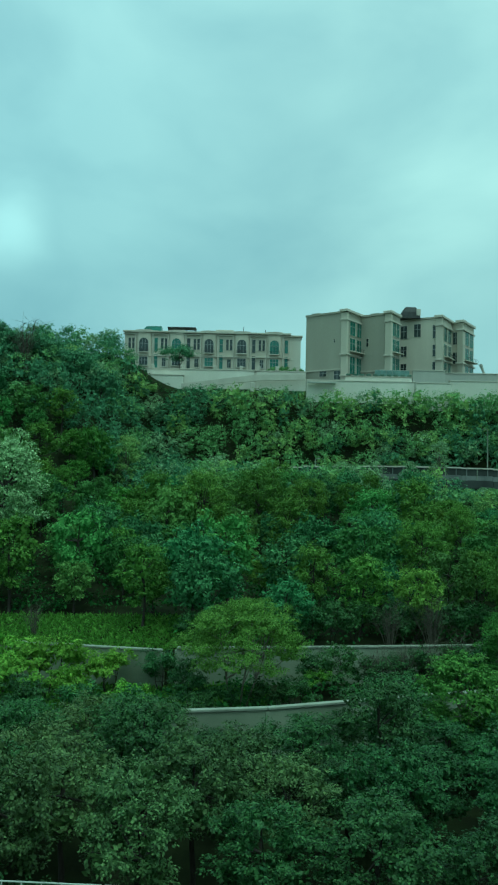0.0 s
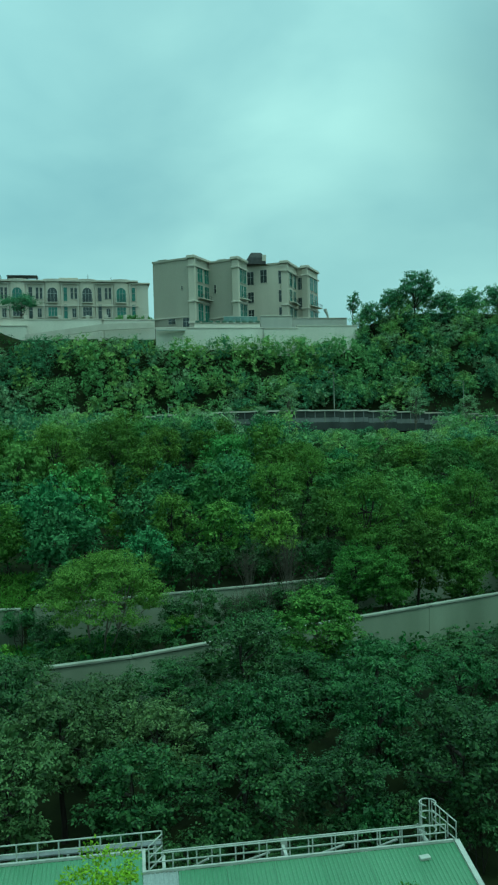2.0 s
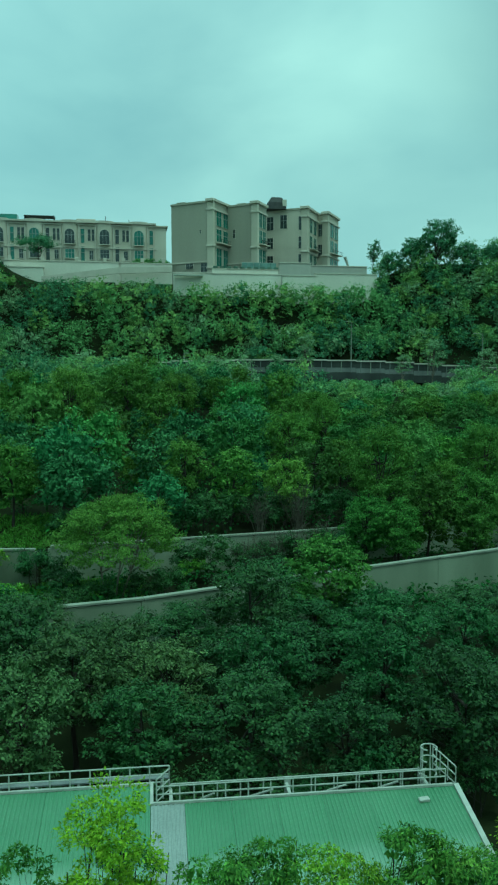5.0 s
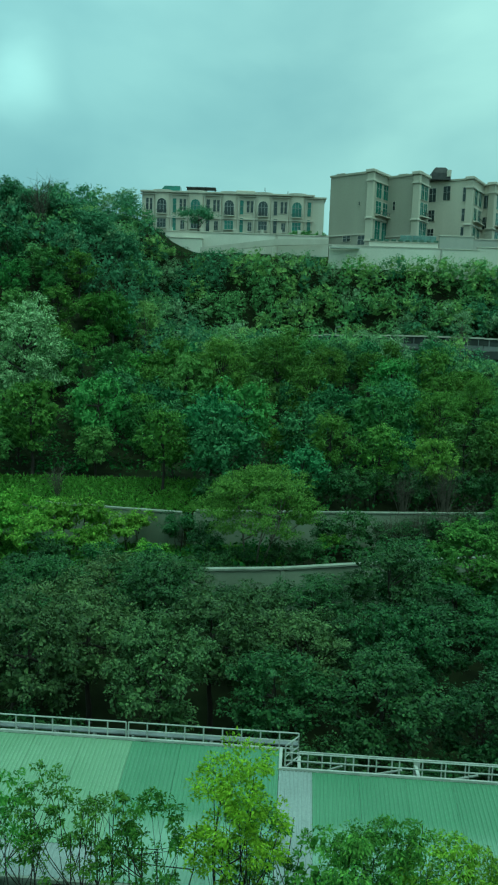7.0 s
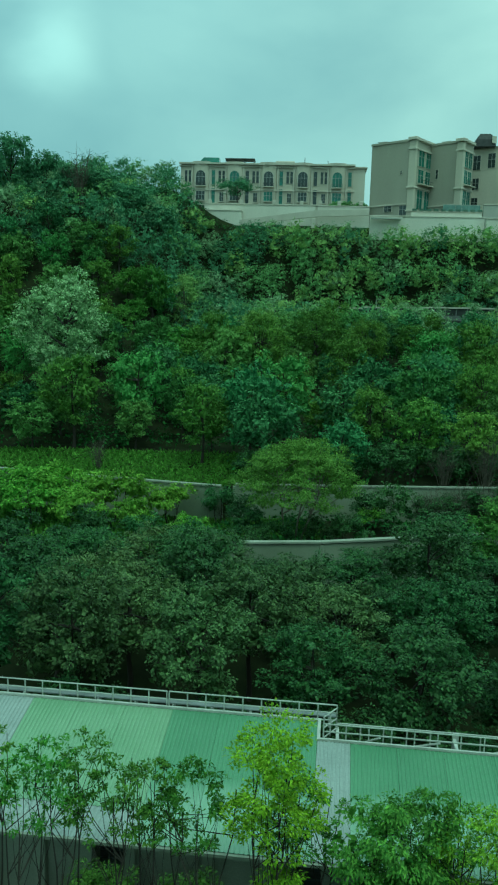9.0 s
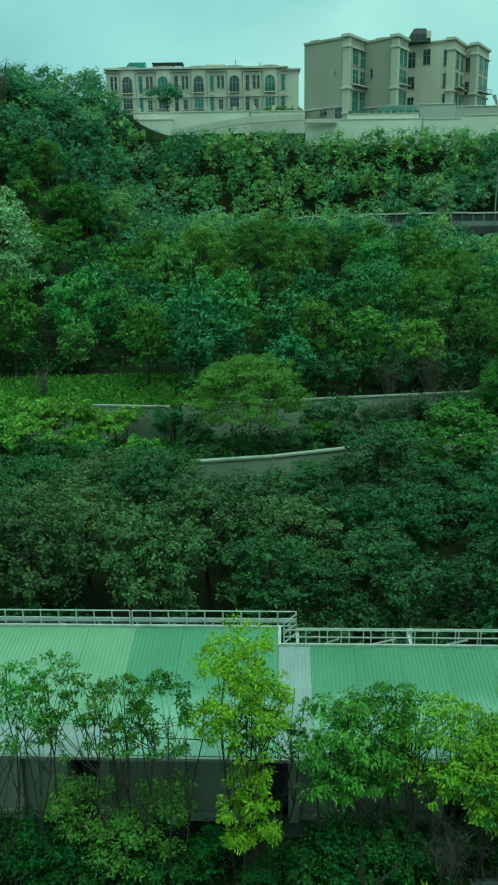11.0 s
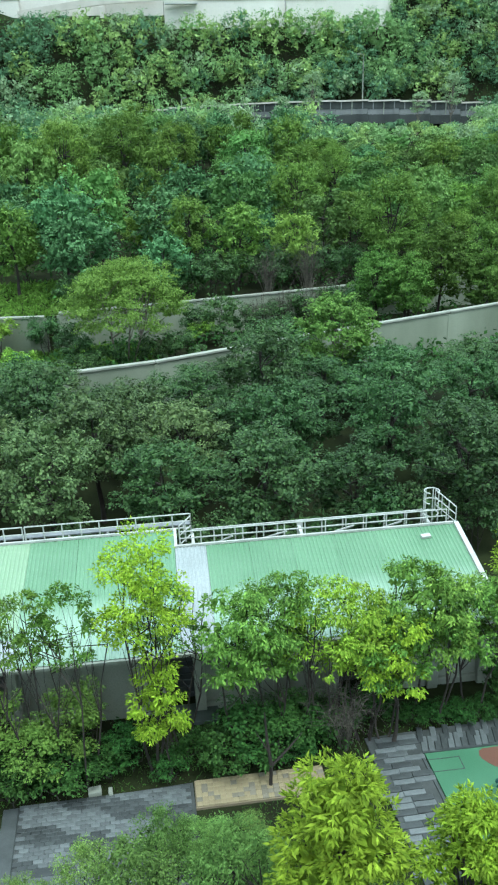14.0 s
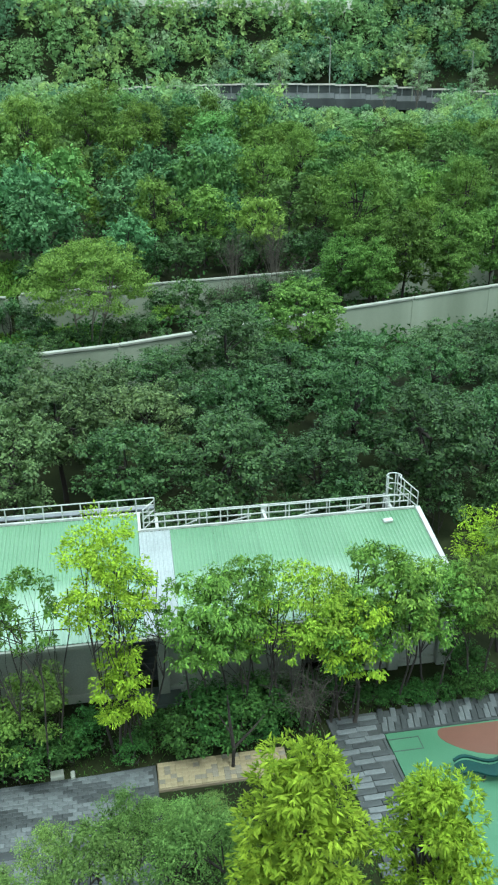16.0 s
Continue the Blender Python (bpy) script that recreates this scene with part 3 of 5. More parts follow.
def roof_sheet(x0, x1, y0, y1, z0, z1, pitch=0.165):
    """A ribbed sheet that rises from (y0, z0) to (y1, z1)."""
    s = Shape()
    prof = []
    n = max(1, round((x1 - x0) / pitch))
    p = (x1 - x0) / n
    for k in range(n):
        a = x0 + k * p
        prof += [(a, 0.0), (a + p * 0.52, 0.0), (a + p * 0.62, 0.024), (a + p * 0.88, 0.024)]
    prof.append((x1, 0.0))
    m = len(prof)
    s.v = [(a, y0, z0 + h) for a, h in prof] + [(a, y1, z1 + h) for a, h in prof] + [(a, y0, z0 + h - 0.02) for a, h in prof] + [(a, y1, z1 + h - 0.02) for a, h in prof]
    for k in range(m - 1):
        s.f += [(k, k + 1, m + k + 1, m + k), (2 * m + k + 1, 2 * m + k, 3 * m + k, 3 * m + k + 1), (k + 1, k, 2 * m + k, 2 * m + k + 1)]
    return s


def build_roof():
    slope = (RIDGE_Z - EAVE_Z) / 5.5
    # the part with the deeper slope, then the white strip and the part beside the catwalk
    for k in range(9):
        x0 = -16.6 + 1.975 * k
        pale, cut = k < 6, 1.15 if k < 6 else -0.25
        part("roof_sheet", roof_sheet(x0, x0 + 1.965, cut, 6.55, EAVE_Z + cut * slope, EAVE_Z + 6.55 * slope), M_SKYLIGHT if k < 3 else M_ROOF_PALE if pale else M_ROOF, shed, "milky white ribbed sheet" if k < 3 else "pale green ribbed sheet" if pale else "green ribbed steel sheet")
        if pale:
            part("roof_sheet", roof_sheet(x0, x0 + 1.965, -0.25, 1.3, EAVE_Z - 0.25 * slope - 0.03, EAVE_Z + 1.3 * slope - 0.03), M_SKYLIGHT, shed, "milky white ribbed sheet")
    part("roof_sheet", roof_sheet(1.18, 2.45, -0.25, 5.45, EAVE_Z - 0.25 * slope, EAVE_Z + 5.45 * slope), M_SKYLIGHT, shed, "milky white ribbed skylight strip")
    for k in range(6):
        x0 = 2.46 + 1.765 * k
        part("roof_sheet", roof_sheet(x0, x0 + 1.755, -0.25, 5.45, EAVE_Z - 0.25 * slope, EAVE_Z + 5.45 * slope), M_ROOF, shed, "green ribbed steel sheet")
    tilt = math.degrees(math.atan(slope))
    # white flashings round the roof
    part("flashing", Shape().box((13.14, 2.6, (EAVE_Z + 2.6 * slope) + 0.05), (0.20, 5.9, 0.10), 0, tilt), M_STEEL, shed, "white verge flashing")
    part("flashing", Shape().box((7.15, 5.52, EAVE_Z + 5.5 * slope + 0.04), (11.75, 0.10, 0.09)), M_STEEL, shed, "white ridge flashing")
    part("flashing", Shape().box((-7.75, 6.62, EAVE_Z + 6.6 * slope + 0.04), (17.9, 0.10, 0.09)), M_STEEL, shed, "white ridge flashing")
    part("flashing", Shape().box((1.22, 6.05, EAVE_Z + 6.05 * slope + 0.05), (0.12, 1.25, 0.10), 0, tilt), M_STEEL, shed, "white step flashing")
    part("gutter", Shape().box((-1.7, -0.33, EAVE_Z - 0.12), (29.6, 0.12, 0.11)), M_COPING, shed, "pale eaves gutter")
    part("roof_vent", Shape().box((11.6, 4.75, EAVE_Z + 4.75 * slope + 0.07), (0.42, 0.22, 0.10), 8, tilt, 0.02), M_STEEL, shed, "small white roof fitting")


build_roof()


def railing(parent, pts, height, gap, rails=(1.0, 0.55, 0.12), r=0.028):
    """Posts and rails along a line of points."""
    pts = [Vector(p) for p in pts]
    for a, b in zip(pts, pts[1:]):
        for k in rails:
            part("rail", Shape().tube([a + Vector((0, 0, height * k)), b + Vector((0, 0, height * k))], r, 6), M_STEEL, parent)
        n = max(1, round((b - a).length / gap))
        for i in range(n + 1):
            p = a.lerp(b, i / n)
            part("post", Shape().tube([p, p + Vector((0, 0, height))], r * 1.05, 6), M_STEEL, parent)


def build_catwalk():
    z = RIDGE_Z
    left = shed_thing("guard_rail", "white tubular steel guard rail along the roof ridge", "railing")
    railing(left, [(-16.4, 6.66, z + 0.2), (-5.05, 6.66, z + 0.2)], 0.72, 0.74)
    railing(left, [(-4.95, 6.66, z + 0.2), (1.9, 6.66, z + 0.2)], 0.72, 0.74)
    railing(left, [(1.9, 6.66, z - 0.15), (1.4, 5.6, z - 0.05)], 0.95, 0.6)
    part("walkway_plate", Shape().box((-7.25, 6.98, z + 0.34), (18.3, 0.34, 0.05)), M_GRATE, left, "dull steel walkway plate")
    for k in range(12):
        part("bracket", Shape().box((-16.0 + 1.6 * k, 6.95, z + 0.12), (0.07, 0.4, 0.4)), M_STEEL, left)
    gangway = shed_thing("catwalk", "white steel catwalk with tubular rails behind the roof ridge", "catwalk")
    railing(gangway, [(1.4, 5.62, z + 0.02), (12.75, 5.62, z + 0.02)], 0.6, 0.86, (1.0, 0.5), 0.026)
    railing(gangway, [(1.95, 6.75, z - 0.75), (6.55, 6.75, z - 0.75)], 0.88, 0.98, (1.0, 0.55), 0.03)
    railing(gangway, [(6.65, 6.75, z - 0.75), (12.2, 6.75, z - 0.75)], 0.88, 0.98, (1.0, 0.55), 0.03)
    for x in (1.95, 6.55, 12.1):
        part("bracket", Shape().box((x, 6.2, z - 0.1), (0.13, 1.2, 0.10), 0, 0, 0.01), M_STEEL, gangway)
        part("leg", Shape().box((x, 6.78, 1.75), (0.12, 0.12, 3.5)), M_STEEL, gangway)
    part("plate", Shape().box((6.6, 6.72, z - 0.2), (0.24, 0.10, 0.72)), M_STEEL, gangway)
    for x0, x1 in ((4.3, 5.9), (7.4, 8.8), (9.6, 10.9), (2.6, 3.6)):
        part("strut", Shape().tube([(x0, 6.65, z - 0.7), (x1, 5.9, z + 0.1)], 0.045, 6), M_STEEL, gangway, "diagonal strut")
    s = Shape()
    for k in range(38):
        s.box((1.7 + 0.29 * k, 6.2, z - 0.82), (0.05, 1.1, 0.04))
    for y in (5.72, 6.2, 6.68):
        s.box((7.1, y, z - 0.87), (11.1, 0.06, 0.08))
    part("grating", s, M_GRATE, gangway, "dull steel grating")
    cage = shed_thing("ladder_cage", "white steel hooped ladder cage at the roof corner", "ladder")
    cx, cy = 12.2, 6.05
    for k in range(4):
        a = math.pi * k / 3
        part("upright", Shape().tube([(cx + 0.32 * math.cos(a), cy + 0.32 * math.sin(a), z - 0.8), (cx + 0.32 * math.cos(a), cy + 0.32 * math.sin(a), z + 1.32)], 0.027, 6), M_STEEL, cage)
    for h in (0.3, 0.85, 1.32):
        ring = [(cx + 0.32 * math.cos(math.pi * q / 9), cy + 0.32 * math.sin(math.pi * q / 9), z + h) for q in range(-3, 13)]
        part("hoop", Shape().tube(ring, 0.026, 6), M_STEEL, cage)
    for k in range(14):
        part("rung", Shape().tube([(cx - 0.25, cy + 0.5, 0.25 + 0.3 * k), (cx + 0.25, cy + 0.5, 0.25 + 0.3 * k)], 0.017, 5), M_STEEL, cage)
    for x in (cx - 0.25, cx + 0.25):
        part("stringer", Shape().box((x, cy + 0.5, 2.3), (0.05, 0.05, 4.6)), M_STEEL, cage)
    # a short flight of rails that drops from the cage to the roof corner
    for k in (0.0, 0.34, 0.68):
        part("rail", Shape().tube([(12.6, 6.7, z + 1.05 - k), (13.15, 5.55, z + 0.72 - k)], 0.026, 6), M_STEEL, cage)
    for t in (0.0, 0.33, 0.66, 1.0):
        part("post", Shape().tube([(12.6 + 0.55 * t, 6.7 - 1.15 * t, z + 0.05 - 0.1 * t), (12.6 + 0.55 * t, 6.7 - 1.15 * t, z + 1.05 - 0.33 * t)], 0.026, 6), M_STEEL, cage)


build_catwalk()


# ---------------------------------------------------------------- viaduct on the hillside
def road_at(x):
    """Centre line of the viaduct: a gentle bend that runs along the slope."""
    return 173.0 + 0.0006 * (x - 40) ** 2, 22.0 - 0.00075 * (x - 38) ** 2


def build_viaduct():
    road = thing("viaduct", (0, 0, 0), "curved concrete road viaduct with pale parapet rails among the trees", "viaduct")
    xs = list(range(-16, 133, 7))
    for a, b in zip(xs, xs[1:]):
        (ya, za), (yb, zb) = road_at(a), road_at(b)
        ang = math.degrees(math.atan2(yb - ya, b - a))
        L = math.hypot(b - a, yb - ya)
        cx, cy, cz = (a + b) / 2, (ya + yb) / 2, (za + zb) / 2
        part("deck", Shape().box((cx, cy + 4, cz - 0.75), (L + 0.04, 7.6, 0.55), ang), M_ASPHALT, road, "asphalt deck")
        part("edge_beam", Shape().box((cx, cy + 0.25, cz - 2.55), (L + 0.02, 0.9, 1.75), ang, 0, 0.08), M_VIADUCT_DARK, road, "edge beam coloured dark for its shade")
        part("parapet", Shape().box((cx, cy - 0.1, cz + 1.0), (L + 0.02, 0.4, 0.3), ang), M_STONE_LIGHT, road, "pale parapet rail")
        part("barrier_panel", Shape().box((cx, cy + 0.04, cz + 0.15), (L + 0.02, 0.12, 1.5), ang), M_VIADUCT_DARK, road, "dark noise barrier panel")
        part("strip_panel", Shape().box((cx, cy + 0.08, cz - 1.12), (L - 0.1, 0.08, 1.02), ang), M_VIADUCT, road, "pale strip under the barrier")
        part("far_parapet", Shape().box((cx, cy + 8, cz + 0.62), (L + 0.02, 0.14, 0.12), ang), M_VIADUCT, road)
        for k in range(3):
            t = (k + 0.5) / 3
            part("baluster", Shape().box((a + (b - a) * t, ya + (yb - ya) * t - 0.02, (za + zb) / 2 - 0.45), (0.2, 0.16, 2.7), ang), M_COPING if k == 1 else M_VIADUCT, road)
    for x in range(-9, 130, 14):
        y, z = road_at(x)
        g = float(land(x, y + 4))
        part("pier", Shape().box((x, y + 4, (z - 1 + g) / 2 - 0.5), (1.6, 1.1, max(1.0, z - 1 - g + 1.0)), 0, 0, 0.15), M_VIADUCT, road)
        part("crosshead", Shape().box((x, y + 4, z - 1.35), (1.8, 7.4, 0.7), 0, 0, 0.1), M_VIADUCT, road)


build_viaduct()


def street_lamp(x, y, z, h, arm):
    lamp = thing("street_lamp", (x, y, z), "tall slim grey street lamp beside the hillside road", "street lamp", "street lamps")
    part("pole", Shape().tube([(0, 0, 0), (0, 0, h * 0.5), (0, 0, h)], [0.14, 0.11, 0.08], 8), M_COPING, lamp)
    part("arm", Shape().tube([(0, 0, h - 0.1), (arm * 0.5, 0, h + 0.12), (arm, 0, h + 0.15)], 0.06, 6), M_COPING, lamp)
    part("lantern", Shape().box((arm * 1.15, 0, h + 0.12), (0.75, 0.3, 0.16), 0, 0, 0.05), M_COPING, lamp)


for lx, lh, la in ((52.9, 10.2, -0.8), (85.4, 9.4, -1.8), (14.8, 3.2, 0.6)):
    ly, lz = road_at(lx)
    street_lamp(lx, ly + 0.35, lz - 0.5, lh, la)
street_lamp(-29.0, 150.0, float(land(-29, 150)) - 0.3, 25.0 - float(land(-29, 150)), 1.6)


# ---------------------------------------------------------------- houses on the ridge
def window(parent, at, w, h, ang, pane=None, arch=False, bars=1, sill=True, depth=0.25):
    """A window at its bottom middle, on a face whose outward normal points to angle ang (degrees): frame, pane, sill."""
    a = radians(ang)
    nrm, tan = Vector((math.cos(a), math.sin(a), 0)), Vector((-math.sin(a), math.cos(a), 0))
    o = Vector(at)
    turn = ang - 90

    def at3(u, d, z):
        return o + tan * u + nrm * d + Vector((0, 0, z))
    s = Shape()
    if arch:
        out = [(-w / 2, 0), (w / 2, 0), (w / 2, h - w / 2)] + [(w / 2 * math.cos(math.pi * k / 8), h - w / 2 + w / 2 * math.sin(math.pi * k / 8)) for k in range(1, 8)] + [(-w / 2, h - w / 2)]
    else:
        out = [(-w / 2, 0), (w / 2, 0), (w / 2, h), (-w / 2, h)]
    n = len(out)
    s.raw([at3(u, 0.05, z) for u, z in out] + [at3(u, -0.2, z) for u, z in out], [tuple(range(n)), *[(i, n + i, n + (i + 1) % n, (i + 1) % n) for i in range(n)]])
    wd = part("window", Shape().raw([at3(u * 1.16, 0.12, z * 1.04 - 0.04) for u, z in out] + [at3(u * 0.98, 0.12, z * 0.99) for u, z in out] + [at3(u * 1.16, -0.05, z * 1.04 - 0.04) for u, z in out],
              [(i, (i + 1) % n, n + (i + 1) % n, n + i) for i in range(n)] + [(i, 2 * n + i, 2 * n + (i + 1) % n, (i + 1) % n) for i in range(n)]), M_STONE_LIGHT, parent)
    part("pane", s, pane or M_PANE, wd)
    f = Shape()
    for k in range(bars):
        u = -w / 2 + w * (k + 1) / (bars + 1)
        f.box(at3(u, 0.1, (h - (w * 0.2 if arch else 0)) / 2), (0.09, 0.08, h - (w * 0.2 if arch else 0)), turn)
    f.box(at3(0, 0.1, h * 0.58), (w, 0.08, 0.09), turn)
    part("frame", f, M_FRAME, wd)
    if sill:
        part("sill", Shape().box(at3(0, 0.2, -0.14), (w + 0.5, 0.45, 0.2), turn), M_STONE_LIGHT, wd)
    return wd


def balcony(parent, at, w, ang, depth=0.9):
    a = radians(ang)
    nrm, tan = Vector((math.cos(a), math.sin(a), 0)), Vector((-math.sin(a), math.cos(a), 0))
    o = Vector(at)
    b = part("balcony", Shape().box(o + nrm * depth / 2, (w, depth, 0.22), ang - 90, 0, 0.05), M_STONE_LIGHT, parent)
    s = Shape()
    for u in np.linspace(-w / 2, w / 2, 9):
        s.box(o + nrm * (depth - 0.05) + tan * float(u) + Vector((0, 0, 0.55)), (0.06, 0.06, 0.9), ang - 90)
    s.box(o + nrm * (depth - 0.05) + Vector((0, 0, 1.0)), (w, 0.08, 0.08), ang - 90)
    part("balustrade", s, M_IRON, b, "dark iron balustrade")


def build_long_house():
    house = thing("apartment_house", (-37.4, 230, 46.0), "long four-storey beige stone apartment house with arched top windows", "house")
    part("wall", Shape().box((24.4, 7, 8.1), (48.8, 14, 16.2)), M_STONE, house)
    part("side_wall", Shape().box((50.4, 8, 8.0), (3.6, 12, 16.0)), M_CREAM, house, "plain cream end wall")
    for z, h, d in ((16.25, 0.45, 0.9), (15.55, 0.3, 0.45), (9.2, 0.3, 0.4), (5.4, 0.25, 0.3)):
        part("cornice", Shape().box((24.4, -d / 2 + 0.3, z), (49.6, d + 0.6, h)), M_STONE_LIGHT, house)
    part("cornice", Shape().box((50.6, 7.8, 16.1), (4.2, 12.6, 0.4)), M_STONE_LIGHT, house)
    part("roof", Shape().box((24.4, 7.2, 16.6), (48.0, 13, 0.3)), M_STONE_DULL, house)
    for k in range(5):
        c = 5.8 + 9.62 * k
        b = Shape()
        arc = [(c + 2.35 * math.cos(math.pi * (1 + q / 8)), 0.2 + 1.1 * math.sin(math.pi * (1 + q / 8))) for q in range(9)]
        b.prism(arc, 0, 16.0)
        part("bay", b, M_STONE, house)
        arc2 = [(c + 2.6 * math.cos(math.pi * (1 + q / 8)), 0.2 + 1.45 * math.sin(math.pi * (1 + q / 8))) for q in range(9)]
        part("bay_cornice", Shape().prism(arc2, 16.0, 16.75), M_STONE_LIGHT, house)
        part("bay_cornice", Shape().prism(arc2, 9.0, 9.25), M_STONE_LIGHT, house)
        window(house, (c, -0.98, 10.2), 2.7, 4.1, -90, M_PANE_GREEN if k in (1, 4) else M_PANE, True, 2, False)
        balcony(house, (c, -0.8, 10.0), 3.0, -90, 0.8)
        window(house, (c, -0.98, 6.2), 2.5, 2.5, -90, M_PANE_GREEN if k in (2, 4) else M_PANE, False, 2)
        window(house, (c, -0.98, 2.4), 2.5, 2.4, -90, None, False, 2)
        for u in (-0.55, 0.55):
            window(house, (c - 3.7 + u, -0.02, 11.2), 0.75, 3.2, -90, None, False, 0, False)
        window(house, (c - 3.7, -0.02, 6.0), 1.1, 2.5, -90, None, False, 1)
        window(house, (c - 3.7, -0.02, 2.0), 1.2, 2.6, -90, None, False, 1)
        x = c + 3.55
        if x < 48:
            window(house, (x, -0.02, 10.6), 1.0, 3.9, -90, M_PANE_GREEN if k % 2 == 0 else M_PANE, False, 0, False)
            window(house, (x, -0.02, 5.6), 1.0, 4.0, -90, M_PANE_GREEN if k % 2 == 0 else M_PANE, False, 0, False)
        for x in (c - 2.55, c + 2.55):
            part("pilaster", Shape().box((x, -0.12, 7.8), (0.5, 0.5, 15.5), 0, 0, 0.08), M_STONE_LIGHT, house)
    # roof terrace: green glazed shelter, dark pergola, aerials
    s = Shape()
    s.raw([(4.6, 2, 16.7), (10.6, 2, 16.7), (10.6, 6, 16.7), (4.6, 6, 16.7), (6.2, 2.4, 18.4), (10.6, 2.4, 18.4), (10.6, 5.6, 18.4), (6.2, 5.6, 18.4)],
          [(3, 2, 1, 0), (4, 5, 6, 7), (0, 1, 5, 4), (1, 2, 6, 5), (2, 3, 7, 6), (3, 0, 4, 7)])
    part("roof_shelter", s, M_PANE_GREEN, house, "green glazed roof shelter")
    s = Shape().box((16.6, 4, 18.1), (8.4, 4, 0.25))
    for x in (12.6, 15.2, 17.9, 20.6):
        s.box((x, 2.3, 17.3), (0.18, 0.18, 1.5)).box((x, 5.7, 17.3), (0.18, 0.18, 1.5))
    part("pergola", s, M_IRON, house, "dark roof pergola")
    for x, h in ((35.0, 2.2), (41.6, 1.4), (30.5, 1.2)):
        part("aerial", Shape().tube([(x, 3, 16.6), (x, 3, 16.6 + h)], 0.09, 5), M_IRON, house)
    part("roof_hatch", Shape().box((29.5, 4, 17.2), (5.5, 3, 1.1), 0, 0, 0.15), M_STONE_LIGHT, house)


build_long_house()


def tower_block(name, corner, left, right, z0, z1, label, openings, faces):
    """A house block with one corner towards the valley: a side wall to the left of it and a window front to the right."""
    N, L, Rr = (Vector((p[0], p[1], 0)) for p in (corner, left, right))
    u, v = L - N, Rr - N
    deep = v.length + 0.3
    far = L + v.normalized() * deep
    house = thing(name, (0, 0, 0), label, "house", "stepped houses on the ridge")
    back = N + v.normalized() * deep
    part("wall", Shape().prism([(N.x, N.y), (back.x, back.y), (far.x, far.y), (L.x, L.y)], z0, z1), faces, house)
    ul, vl, ud, vd = u.length, v.length, u.normalized(), v.normalized()
    aw = math.degrees(math.atan2(ud.y, ud.x))
    foot = N + u * 0.5 - vd * 0.12
    part("string_course", Shape().box((foot.x, foot.y, 48.95), (ul + 0.1, 0.3, 0.35), aw), M_STONE_LIGHT, house)
    # parapet and cornice
    for d, ln, ang in ((ud, ul, aw), (vd, deep, math.degrees(math.atan2(vd.y, vd.x)))):
        mid = N + d * ln / 2
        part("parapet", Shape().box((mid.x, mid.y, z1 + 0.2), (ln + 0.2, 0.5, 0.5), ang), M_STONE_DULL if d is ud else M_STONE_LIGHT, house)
    nout = -ud  # the window front looks this way
    ang = math.degrees(math.atan2(nout.y, nout.x))
    # corner pier with its mouldings
    c = N + ud * 0.75 - nout * 0.02
    part("corner_pier", Shape().box((c.x, c.y, (z0 + z1) / 2), (1.9, 0.9, z1 - z0), aw, 0, 0.1), M_STONE, house)
    for z, h, g in ((z1 + 0.45, 0.7, 0.5), (z1 - 1.9, 0.45, 0.3), (z0 + (z1 - z0) * 0.47, 0.45, 0.35), (z0 + 4.2, 0.4, 0.3)):
        part("moulding", Shape().box((c.x, c.y, z), (1.9 + g, 0.9 + g * 2, h), aw, 0, 0.08), M_STONE_LIGHT, house)
        m2 = N + vd * vl * 0.55
        part("moulding", Shape().box((m2.x, m2.y, z - 0.1), (vl + 0.3, 0.5 + g, h * 0.8), math.degrees(math.atan2(vd.y, vd.x))), M_STONE_LIGHT, house)
    # tall glazed bays on the front, a balcony half-way up
    for k, zz in enumerate((z0 + 4.8, z0 + (z1 - z0) * 0.53, z0 + (z1 - z0) * 0.72)):
        h = ((z1 - z0) * 0.44 - 4.6, 3.2, 4.0)[k]
        for w in (0.30, 0.72):
            p = N + vd * vl * w + nout * 0.04
            window(house, (p.x, p.y, zz), vl * 0.30, h, ang, M_PANE_GREEN, False, 1, False)
    p = N + vd * vl * 0.55
    balcony(house, (p.x, p.y, z0 + (z1 - z0) * 0.51), vl * 0.8, ang, 1.3)
    side = vd * -1
    sa = math.degrees(math.atan2(side.y, side.x))
    for f, z, w, h in openings:
        p = N + ud * ul * f + side * 0.04
        window(house, (p.x, p.y, z), w, h, sa, None, False, 1 if w > 1 else 0, False)
    return house


ZB = 43.0
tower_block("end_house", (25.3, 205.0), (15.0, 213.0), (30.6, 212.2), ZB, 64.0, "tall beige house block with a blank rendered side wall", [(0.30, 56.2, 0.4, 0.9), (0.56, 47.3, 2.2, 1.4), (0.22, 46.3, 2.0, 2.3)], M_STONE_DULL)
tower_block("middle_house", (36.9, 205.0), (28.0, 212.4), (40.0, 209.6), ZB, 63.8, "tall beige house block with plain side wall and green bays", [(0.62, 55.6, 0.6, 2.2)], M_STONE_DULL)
tower_block("corner_house", (52.0, 212.0), (40.0, 218.6), (56.6, 219.6), ZB, 64.4, "beige stone house block with dark windows and a roof lantern",
            [(0.78, 59.3, 1.9, 3.6), (0.50, 59.6, 1.9, 3.6), (0.78, 54.3, 1.7, 2.9), (0.78, 49.4, 1.7, 2.9), (0.12, 59.0, 1.8, 3.6), (0.12, 54.0, 1.8, 3.2), (0.12, 47.5, 1.8, 5.0)], M_STONE)
tower_block("far_house", (59.4, 218.0), (52.5, 223.5), (64.6, 226.2), ZB, 64.4, "beige stone house block with green bay windows", [(0.25, 58.5, 1.5, 3.4), (0.25, 53.0, 1.5, 3.2)], M_STONE)


